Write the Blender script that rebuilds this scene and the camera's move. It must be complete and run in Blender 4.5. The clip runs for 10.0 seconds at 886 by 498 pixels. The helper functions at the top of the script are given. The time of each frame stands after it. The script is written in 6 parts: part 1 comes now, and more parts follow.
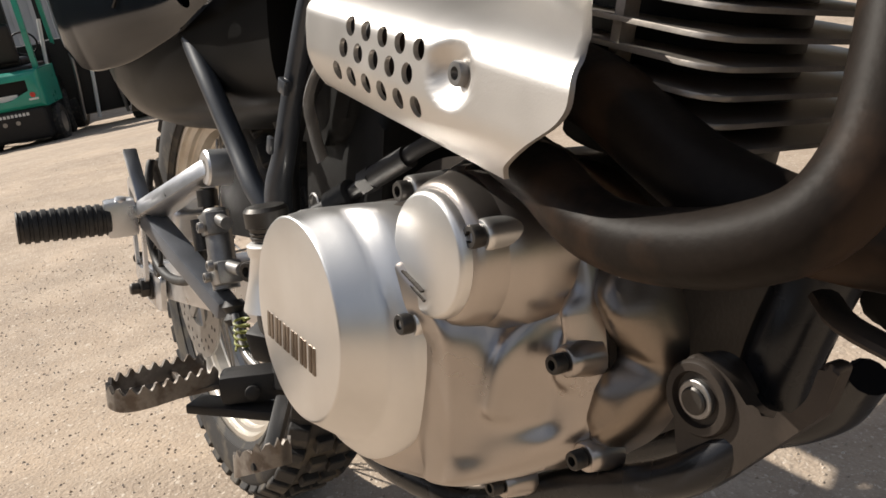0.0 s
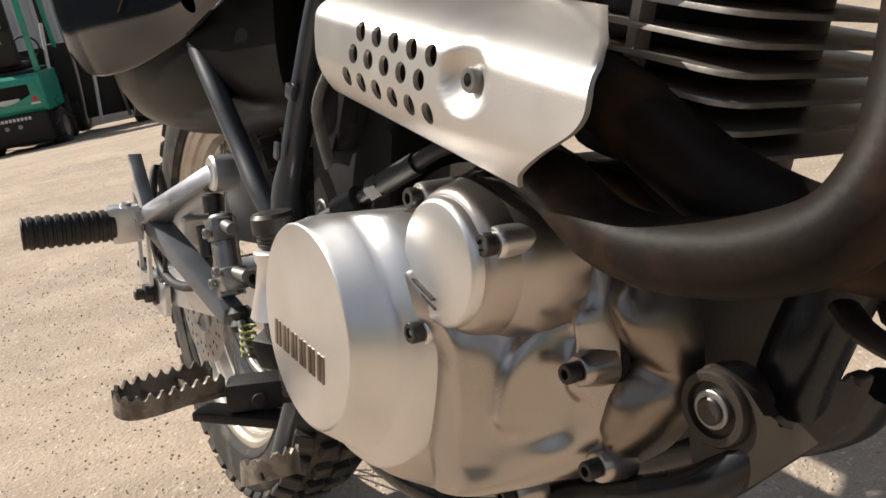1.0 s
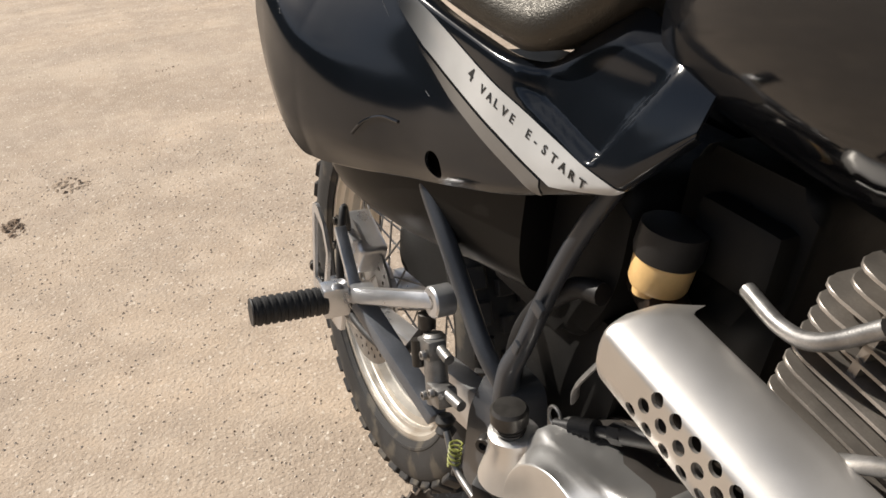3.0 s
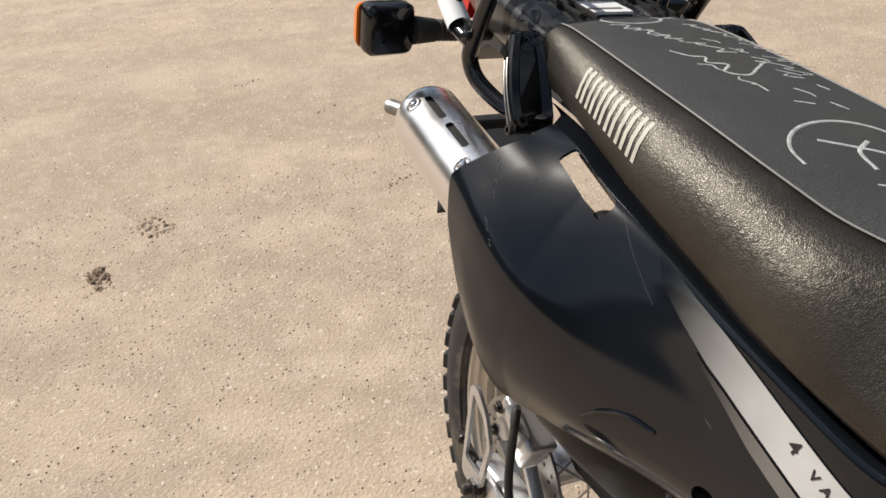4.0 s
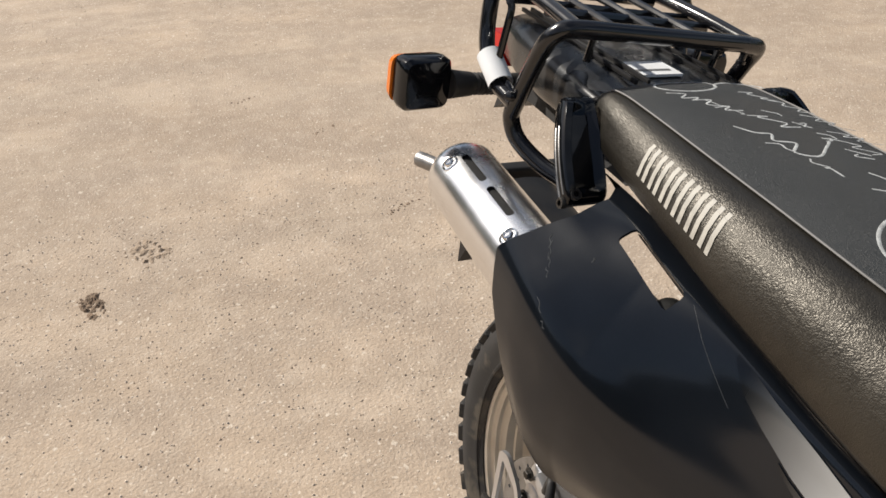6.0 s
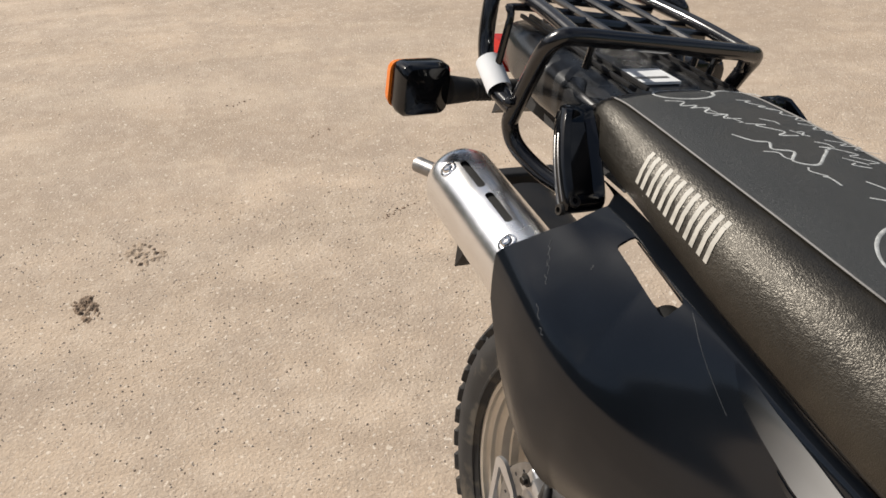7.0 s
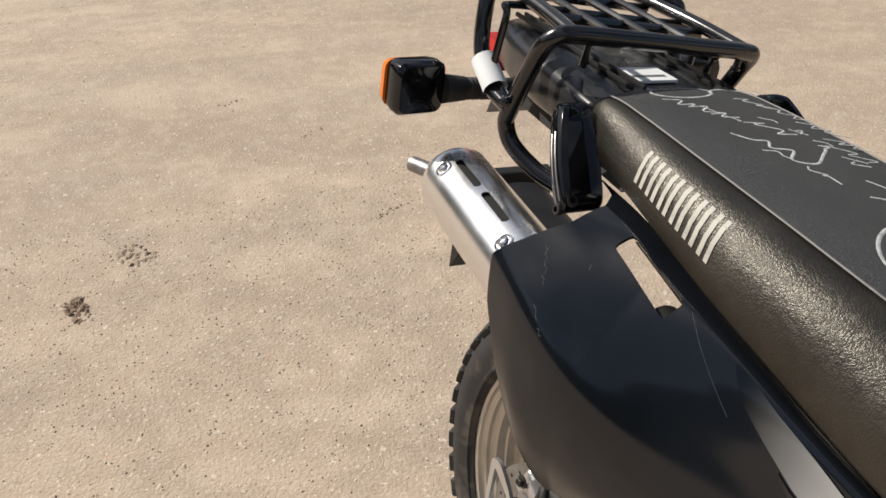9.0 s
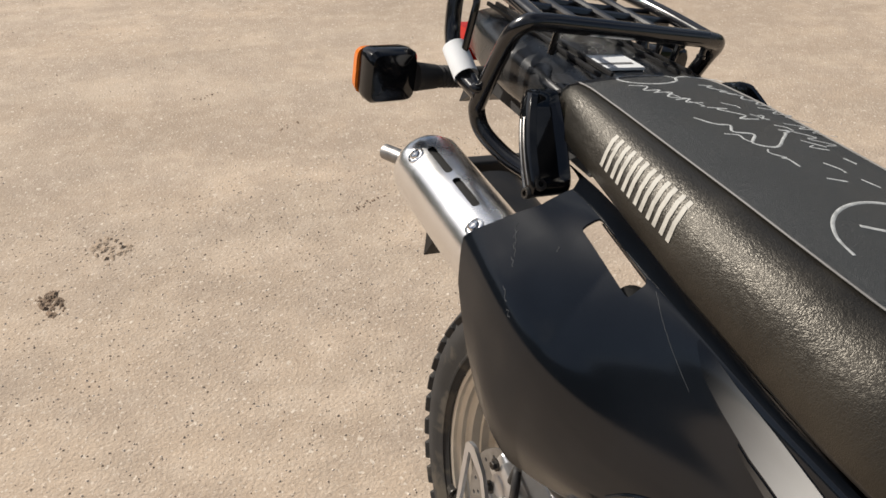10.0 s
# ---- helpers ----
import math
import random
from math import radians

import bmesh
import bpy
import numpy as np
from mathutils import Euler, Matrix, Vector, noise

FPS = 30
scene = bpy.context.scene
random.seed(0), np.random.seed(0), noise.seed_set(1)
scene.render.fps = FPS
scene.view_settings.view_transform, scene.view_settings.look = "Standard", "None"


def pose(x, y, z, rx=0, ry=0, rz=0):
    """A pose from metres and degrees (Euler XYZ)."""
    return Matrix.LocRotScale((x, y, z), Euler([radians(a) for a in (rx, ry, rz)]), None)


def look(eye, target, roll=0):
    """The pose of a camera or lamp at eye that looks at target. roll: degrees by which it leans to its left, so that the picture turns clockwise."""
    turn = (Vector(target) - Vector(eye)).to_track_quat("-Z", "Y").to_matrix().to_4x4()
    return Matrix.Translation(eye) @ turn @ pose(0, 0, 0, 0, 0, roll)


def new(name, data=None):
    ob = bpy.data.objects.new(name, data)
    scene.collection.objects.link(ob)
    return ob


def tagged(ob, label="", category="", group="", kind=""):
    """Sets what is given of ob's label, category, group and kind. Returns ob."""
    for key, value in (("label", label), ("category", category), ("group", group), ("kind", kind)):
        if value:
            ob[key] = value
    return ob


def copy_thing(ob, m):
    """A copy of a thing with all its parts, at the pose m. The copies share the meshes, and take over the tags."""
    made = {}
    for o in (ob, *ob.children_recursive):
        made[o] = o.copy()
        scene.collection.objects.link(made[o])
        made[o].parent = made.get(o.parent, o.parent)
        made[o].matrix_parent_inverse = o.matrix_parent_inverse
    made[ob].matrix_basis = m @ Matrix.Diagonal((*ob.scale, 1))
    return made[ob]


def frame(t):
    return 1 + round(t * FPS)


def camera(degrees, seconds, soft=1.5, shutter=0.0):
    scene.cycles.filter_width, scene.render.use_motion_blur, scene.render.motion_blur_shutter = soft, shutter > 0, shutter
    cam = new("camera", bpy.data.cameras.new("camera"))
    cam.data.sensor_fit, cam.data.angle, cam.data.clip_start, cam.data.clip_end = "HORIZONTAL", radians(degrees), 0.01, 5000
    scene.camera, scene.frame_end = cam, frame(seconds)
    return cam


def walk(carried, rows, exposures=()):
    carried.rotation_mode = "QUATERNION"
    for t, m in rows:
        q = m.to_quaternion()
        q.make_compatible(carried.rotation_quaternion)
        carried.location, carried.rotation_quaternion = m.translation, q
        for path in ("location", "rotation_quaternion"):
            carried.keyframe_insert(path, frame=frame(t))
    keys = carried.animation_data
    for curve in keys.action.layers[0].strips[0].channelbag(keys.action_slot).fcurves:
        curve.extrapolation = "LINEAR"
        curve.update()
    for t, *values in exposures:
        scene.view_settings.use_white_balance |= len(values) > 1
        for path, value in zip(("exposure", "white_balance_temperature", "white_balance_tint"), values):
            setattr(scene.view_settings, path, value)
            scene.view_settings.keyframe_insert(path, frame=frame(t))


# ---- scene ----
from functools import lru_cache

cam = camera(58.35, 10.0, soft=1.6)
PATH = [
    (0, look((1.0948, -0.2408, 0.6954), (0.2784, 0.2297, 0.3606), -9.45)),
    (0.5, look((1.0917, -0.2419, 0.6958), (0.2747, 0.2293, 0.3632), -9.34)),
    (1, look((1.0875, -0.2424, 0.6970), (0.2694, 0.2281, 0.3664), -9.50)),
    (1.5, look((1.0817, -0.2445, 0.6991), (0.2561, 0.2175, 0.3752), -9.57)),
    (1.8, look((1.0808, -0.2485, 0.7199), (0.2572, 0.2052, 0.3798), -10.13)),
    (2, look((1.0783, -0.2529, 0.7355), (0.2505, 0.1877, 0.3881), -10.21)),
    (2.2, look((1.0710, -0.2650, 0.7605), (0.2424, 0.1593, 0.3953), -9.73)),
    (3.3, look((0.8765, -0.3047, 1.1464), (0.1263, 0.0057, 0.5626), -5.39)),
    (3.5, look((0.8038, -0.3025, 1.1837), (0.0500, -0.0033, 0.5987), -5.18)),
    (4, look((0.6297, -0.3291, 1.2351), (-0.1300, -0.0491, 0.6482), -5.31)),
    (4.5, look((0.5379, -0.3281, 1.2455), (-0.2225, -0.0539, 0.6567), -5.30)),
    (5, look((0.5365, -0.3425, 1.2567), (-0.2213, -0.0521, 0.6724), -4.15)),
    (5.5, look((0.5402, -0.3508, 1.2648), (-0.2149, -0.0519, 0.6813), -3.82)),
    (7, look((0.5373, -0.3586, 1.2714), (-0.2158, -0.0466, 0.6921), -2.85)),
    (7.5, look((0.5334, -0.3554, 1.2717), (-0.2195, -0.0431, 0.6924), -2.89)),
    (8, look((0.5315, -0.3568, 1.2695), (-0.2223, -0.0434, 0.6920), -2.65)),
    (8.5, look((0.5303, -0.3580, 1.2693), (-0.2230, -0.0444, 0.6912), -2.65)),
    (9, look((0.5294, -0.3593, 1.2670), (-0.2195, -0.0384, 0.6872), -2.55)),
    (9.5, look((0.5350, -0.3515, 1.2653), (-0.2078, -0.0240, 0.6814), -2.35)),
    (10, look((0.5474, -0.3592, 1.2641), (-0.1879, -0.0163, 0.6795), -1.82)),
]
walk(cam, PATH, exposures=[(0, 0.21), (2.2, 0.21), (3.3, 0.18), (4.2, 0.13), (5.7, 0.07), (10, 0.03)])

# ---- light ----
world = bpy.data.worlds.new("sky")
scene.world = world
world.use_nodes = True
wn = world.node_tree
sky = wn.nodes.new("ShaderNodeTexSky")
sky.sky_type = "NISHITA"
sky.sun_disc = False
SUN_ELEV, SUN_FROM = radians(41), Vector((-0.86, -0.51))
sky.sun_elevation = SUN_ELEV
sky.sun_rotation = math.atan2(SUN_FROM.x, SUN_FROM.y)
sky.air_density, sky.dust_density = 1.0, 1.5
# broken thin cloud over the whole sky
tc = wn.nodes.new("ShaderNodeTexCoord")
sep = wn.nodes.new("ShaderNodeSeparateXYZ")
wn.links.new(tc.outputs["Generated"], sep.inputs[0])
lift_z = wn.nodes.new("ShaderNodeMath")
lift_z.operation, lift_z.inputs[1].default_value = "ADD", 0.22
wn.links.new(sep.outputs[2], lift_z.inputs[0])
flat = wn.nodes.new("ShaderNodeCombineXYZ")
for k in (0, 1):
    d = wn.nodes.new("ShaderNodeMath")
    d.operation = "DIVIDE"
    wn.links.new(sep.outputs[k], d.inputs[0])
    wn.links.new(lift_z.outputs[0], d.inputs[1])
    wn.links.new(d.outputs[0], flat.inputs[k])
puff = wn.nodes.new("ShaderNodeTexNoise")
puff.inputs["Scale"].default_value, puff.inputs["Detail"].default_value, puff.inputs["Roughness"].default_value = 1.5, 7.0, 0.55
wn.links.new(flat.outputs[0], puff.inputs["Vector"])
cover_by = wn.nodes.new("ShaderNodeMapRange")
cover_by.inputs[1].default_value, cover_by.inputs[2].default_value, cover_by.inputs[4].default_value = 0.46, 0.66, 0.85
wn.links.new(puff.outputs[0], cover_by.inputs[0])
cloud = wn.nodes.new("ShaderNodeMix")
cloud.data_type = "RGBA"
cloud.inputs[7].default_value = (11.0, 11.2, 11.6, 1)
wn.links.new(cover_by.outputs[0], cloud.inputs[0])
wn.links.new(sky.outputs[0], cloud.inputs[6])
wn.links.new(cloud.outputs[2], wn.nodes["Background"].inputs[0])
wn.nodes["Background"].inputs[1].default_value = 0.060
lamp = bpy.data.lights.new("sun", "SUN")
lamp.energy, lamp.angle, lamp.color = 5.35, radians(0.53), (1.0, 0.94, 0.85)
sun = new("sun", lamp)
h = SUN_FROM.normalized() * math.cos(SUN_ELEV)
sun.matrix_world = look((h.x * 20, h.y * 20, math.sin(SUN_ELEV) * 20), (0, 0, 0))


# ---- materials ----
def material(name, base, rough=0.5, metal=0.0, tint=None, scale=40.0, amount=0.25, fine=400.0, bump=0.1, rvar=0.1,
             spots=None, spot_size=12.0, spot_amount=0.35, stretch=(1, 1, 1), coat=0.0, spec=0.5, emit=0.0, depth=0.001):
    """Principled surface: two scales of colour drift, varied roughness and fine relief."""
    m = bpy.data.materials.new(name)
    m.use_nodes = True
    nt = m.node_tree
    p = nt.nodes["Principled BSDF"]
    p.inputs["Metallic"].default_value = metal
    p.inputs["Coat Weight"].default_value = coat
    p.inputs["Coat Roughness"].default_value = 0.06
    p.inputs["Specular IOR Level"].default_value = spec
    tc = nt.nodes.new("ShaderNodeTexCoord")
    mp = nt.nodes.new("ShaderNodeMapping")
    mp.inputs["Scale"].default_value = stretch
    nt.links.new(tc.outputs["Object"], mp.inputs[0])
    def noise_at(s, detail=4.0):
        n = nt.nodes.new("ShaderNodeTexNoise")
        n.inputs["Scale"].default_value = s
        n.inputs["Detail"].default_value = detail
        nt.links.new(mp.outputs[0], n.inputs["Vector"])
        return n
    def mix(fac, a, b):
        x = nt.nodes.new("ShaderNodeMix")
        x.data_type = "RGBA"
        for sock, v in ((x.inputs[0], fac), (x.inputs[6], a), (x.inputs[7], b)):
            if hasattr(v, "links") or hasattr(v, "is_linked"):
                nt.links.new(v, sock)
            else:
                sock.default_value = v if not isinstance(v, tuple) else (*v[:3], 1.0)
        return x.outputs[2]
    def ramp(src, lo, hi, a, b):
        r = nt.nodes.new("ShaderNodeMapRange")
        r.inputs[1].default_value, r.inputs[2].default_value = lo, hi
        r.inputs[3].default_value, r.inputs[4].default_value = a, b
        nt.links.new(src, r.inputs[0])
        return r.outputs[0]
    big, small = noise_at(scale), noise_at(fine, 2.0)
    dark = tuple(c * (1 - amount) for c in base)
    light = tuple(min(1, c * (1 + amount * 0.6)) for c in base)
    col = mix(ramp(big.outputs[0], 0.3, 0.7, 0, 1), dark, light)
    col = mix(ramp(small.outputs[0], 0.35, 0.65, 0, 0.35 * min(1, amount * 3)), col, tint or dark)
    if spots:
        sp = noise_at(spot_size, 6.0)
        col = mix(ramp(sp.outputs[0], 0.52, 0.62, 0, spot_amount), col, spots)
    nt.links.new(col, p.inputs["Base Color"])
    nt.links.new(ramp(big.outputs[0], 0.25, 0.75, max(0.02, rough - rvar), min(1, rough + rvar)), p.inputs["Roughness"])
    if bump:
        b = nt.nodes.new("ShaderNodeBump")
        b.inputs["Strength"].default_value = bump
        b.inputs["Distance"].default_value = depth
        nt.links.new(small.outputs[0], b.inputs["Height"])
        nt.links.new(b.outputs[0], p.inputs["Normal"])
    return m


M_CAST = material("silver_lacquered_casting", (0.77, 0.755, 0.735), 0.36, 0.93, scale=18, amount=0.08, fine=900, bump=0.05, rvar=0.05)
# Stained silver, darkened and browned: shade and ground reflection put into the colour
M_CASE = material("stained_shaded_crankcase_aluminium", (0.27, 0.225, 0.185), 0.32, 0.95, scale=12, amount=0.15, fine=500, bump=0.1,
                  spots=(0.26, 0.18, 0.12), spot_size=9, spot_amount=0.3)
# M_CAST silver darkened: shade on cover and filter housing put into the colour
M_COVER = material("shaded_silver_cover", (0.47, 0.422, 0.385), 0.30, 0.95, scale=16, amount=0.12, fine=900, bump=0.05, rvar=0.05)
# Near black: gap shade beside the crankcase put into colour; also joint and marks
M_CASE_DARK = material("near_black_casting", (0.040, 0.032, 0.026), 0.6, 0.1, scale=30, amount=0.4, fine=300, bump=0.2, spec=0.3)
M_MOUNT = material("brown_black_mount_paint", (0.040, 0.031, 0.025), 0.5, 0.0, scale=24, amount=0.35, fine=400, bump=0.12, spots=(0.07, 0.052, 0.04), spot_size=18, spot_amount=0.5, spec=0.35)
M_SHIELD = material("satin_heat_shield", (0.64, 0.61, 0.575), 0.42, 0.9, scale=14, amount=0.08, fine=1200, bump=0.06, rvar=0.05)
M_ALLOY = material("alloy_bracket", (0.66, 0.66, 0.67), 0.33, 0.85, scale=30, amount=0.15, fine=600, bump=0.1)
M_BRIGHT = material("bright_polished_steel", (0.93, 0.93, 0.94), 0.25, 1.0, scale=20, amount=0.05, fine=900, bump=0.02, rvar=0.05)
M_CHROME = material("chrome", (0.90, 0.90, 0.91), 0.10, 1.0, scale=20, amount=0.06, fine=700, bump=0.02, rvar=0.05)
M_STEEL = material("dull_steel", (0.32, 0.31, 0.30), 0.42, 0.8, scale=60, amount=0.3, fine=700, bump=0.15)
M_DARKBOLT = material("blackened_steel", (0.06, 0.055, 0.05), 0.40, 0.6, scale=90, amount=0.3, fine=700, bump=0.1)
M_FRAME = material("grey_black_frame_paint", (0.042, 0.046, 0.054), 0.38, 0.0, scale=12, amount=0.3, fine=500, bump=0.06, coat=0.2)
M_BLACK = material("gloss_black_plastic", (0.006, 0.0065, 0.008), 0.09, 0.0, scale=9, amount=0.3, fine=700, bump=0.01, rvar=0.05)
M_PANEL = material("blue_black_side_panel", (0.0066, 0.0084, 0.0118), 0.13, 0.0, scale=8, amount=0.35, fine=500, bump=0.008, rvar=0.03, spec=0.52)
M_MATT = material("matt_black_plastic", (0.017, 0.016, 0.016), 0.5, 0.0, scale=25, amount=0.3, fine=600, bump=0.1, spec=0.35)
# Near black for plastic parts and for shade filled into gaps
M_DARK = material("dull_near_black", (0.008, 0.0075, 0.007), 0.6, 0.0, scale=30, amount=0.3, fine=400, bump=0.1, spec=0.25)
M_RUBBER = material("black_rubber", (0.020, 0.019, 0.019), 0.62, 0.0, scale=50, amount=0.35, fine=700, bump=0.2, spots=(0.12, 0.10, 0.08), spot_size=30, spot_amount=0.25)
M_TYRE = material("tyre_rubber", (0.028, 0.026, 0.025), 0.75, 0.0, scale=30, amount=0.35, fine=500, bump=0.2, spots=(0.17, 0.14, 0.10), spot_size=22, spot_amount=0.35)
M_RIM = material("dusty_alloy_rim", (0.60, 0.56, 0.50), 0.38, 0.75, scale=20, amount=0.15, fine=500, bump=0.08, spots=(0.40, 0.33, 0.25), spot_size=14, spot_amount=0.4)
M_PIPE = material("heat_browned_exhaust", (0.017, 0.0128, 0.0102), 0.50, 0.0, scale=14, amount=0.45, fine=260, bump=0.15, spots=(0.060, 0.034, 0.020), spot_size=16, spot_amount=0.5, spec=0.10)
M_PEG = material("worn_peg_steel", (0.26, 0.23, 0.20), 0.5, 0.6, scale=40, amount=0.4, fine=300, bump=0.3, spots=(0.10, 0.07, 0.05), spot_size=60, spot_amount=0.7)
M_BOWL = material("amber_translucent_plastic", (0.80, 0.52, 0.22), 0.35, 0.0, scale=20, amount=0.2, fine=300, bump=0.02)
M_STRIPE = material("silver_decal", (0.53, 0.535, 0.535), 0.16, 0.1, rvar=0.03, scale=25, amount=0.08, fine=800, bump=0.02)
M_PRINT = material("light_grey_print", (0.46, 0.435, 0.385), 0.6, 0.0, scale=120, amount=0.2, fine=900, bump=0.1)
M_CHALK = material("white_chalk", (0.50, 0.51, 0.50), 0.9, 0.0, scale=150, amount=0.35, fine=900, bump=0.2, tint=(0.10, 0.10, 0.10))
M_PAPER = material("white_paper", (0.78, 0.79, 0.80), 0.7, 0.0, scale=30, amount=0.08, fine=400, bump=0.05)
M_INK = material("black_print", (0.02, 0.02, 0.02), 0.5, 0.0, scale=60, amount=0.2, fine=400, bump=0.0)
M_AMBER = material("amber_lens", (0.80, 0.20, 0.02), 0.2, 0.0, scale=30, amount=0.2, fine=300, bump=0.0)
M_RED = material("red_lens", (0.55, 0.02, 0.015), 0.15, 0.0, scale=30, amount=0.2, fine=300, bump=0.0)
M_YELLOW = material("yellow_green_plastic", (0.26, 0.27, 0.06), 0.5, 0.0, scale=60, amount=0.3, fine=400, bump=0.1)
M_TEAL = material("teal_machine_paint", (0.02, 0.30, 0.22), 0.35, 0.0, scale=3, amount=0.2, fine=60, bump=0.03, coat=0.2)
M_ORANGE = material("orange_machine_paint", (0.55, 0.12, 0.03), 0.45, 0.0, scale=3, amount=0.3, fine=60, bump=0.05)
M_GREY = material("grey_container_paint", (0.58, 0.59, 0.60), 0.5, 0.0, scale=1.5, amount=0.15, fine=30, bump=0.05)
M_WHITE = material("white_machine_paint", (0.75, 0.75, 0.73), 0.5, 0.0, scale=3, amount=0.12, fine=40, bump=0.05)
M_HILL = material("far_wooded_hill", (0.035, 0.05, 0.022), 0.9, 0.0, scale=0.05, amount=0.5, fine=0.6, bump=0.0)


def decal_fade(m, x0, x1, base, low=0.0):
    """Fading sky reflection painted in: the decal darkens towards its rear end, between x0 and x1."""
    nt = m.node_tree
    p = nt.nodes["Principled BSDF"]
    tc = nt.nodes.new("ShaderNodeTexCoord")
    s = nt.nodes.new("ShaderNodeSeparateXYZ")
    nt.links.new(tc.outputs["Object"], s.inputs[0])
    r = nt.nodes.new("ShaderNodeMapRange")
    r.interpolation_type = "SMOOTHSTEP"
    r.inputs[1].default_value, r.inputs[2].default_value, r.inputs[3].default_value = x0, x1, low
    nt.links.new(s.outputs[0], r.inputs[0])
    x = nt.nodes.new("ShaderNodeMix")
    x.data_type = "RGBA"
    x.inputs[6].default_value = (*base, 1)
    nt.links.new(r.outputs[0], x.inputs[0])
    nt.links.new(p.inputs["Base Color"].links[0].from_socket, x.inputs[7])
    nt.links.new(x.outputs[2], p.inputs["Base Color"])


decal_fade(M_STRIPE, 0.215, 0.375, (0.004, 0.005, 0.007))


def seat_material(name, base, rough, size, relief, sheen_tint=(1, 1, 1)):
    """Grained vinyl: cells of leather grain with soft creases; the warm lit sheen is put into the specular tint."""
    m = material(name, base, rough, 0.0, spec=0.7, scale=14, amount=0.18, fine=900, bump=0.0, rvar=0.05, spots=(0.05, 0.043, 0.033), spot_size=9, spot_amount=0.25)
    nt = m.node_tree
    tc = nt.nodes.new("ShaderNodeTexCoord")
    n = nt.nodes.new("ShaderNodeTexNoise")
    n.inputs["Scale"].default_value = size * 0.35
    v = nt.nodes.new("ShaderNodeTexVoronoi")
    v.feature = "DISTANCE_TO_EDGE"
    v.inputs["Scale"].default_value = size
    w = nt.nodes.new("ShaderNodeMix")
    w.data_type = "RGBA"
    w.inputs[0].default_value = 0.02
    nt.links.new(tc.outputs["Object"], n.inputs["Vector"])
    nt.links.new(tc.outputs["Object"], w.inputs[6])
    nt.links.new(n.outputs["Color"], w.inputs[7])
    nt.links.new(w.outputs[2], v.inputs["Vector"])
    r = nt.nodes.new("ShaderNodeMapRange")
    r.inputs[2].default_value = 0.25
    nt.links.new(v.outputs["Distance"], r.inputs[0])
    wr = nt.nodes.new("ShaderNodeTexNoise")
    wr.inputs["Scale"].default_value, wr.inputs["Detail"].default_value, wr.inputs["Distortion"].default_value = 210.0, 5.0, 2.2
    mp = nt.nodes.new("ShaderNodeMapping")
    mp.inputs["Scale"].default_value = (1.0, 0.42, 0.42)
    nt.links.new(tc.outputs["Object"], mp.inputs[0])
    nt.links.new(mp.outputs[0], wr.inputs["Vector"])
    b0 = nt.nodes.new("ShaderNodeBump")
    b0.inputs["Strength"].default_value, b0.inputs["Distance"].default_value = relief * 1.6, 0.0018
    nt.links.new(wr.outputs[0], b0.inputs["Height"])
    b = nt.nodes.new("ShaderNodeBump")
    nt.links.new(b0.outputs[0], b.inputs["Normal"])
    b.inputs["Strength"].default_value, b.inputs["Distance"].default_value = relief * 3.2, 0.0016
    nt.links.new(r.outputs[0], b.inputs["Height"])
    nt.links.new(b.outputs[0], nt.nodes["Principled BSDF"].inputs["Normal"])
    # Warm colour of the sunlit sheen, painted into the reflections
    nt.nodes["Principled BSDF"].inputs["Specular Tint"].default_value = (*sheen_tint, 1)
    return m


M_VINYL = seat_material("grained_black_vinyl", (0.0100, 0.0085, 0.0066), 0.42, 360, 0.06, (1.0, 0.93, 0.82))
M_SEATTOP = seat_material("smooth_charcoal_vinyl", (0.036, 0.038, 0.038), 0.55, 700, 0.15)


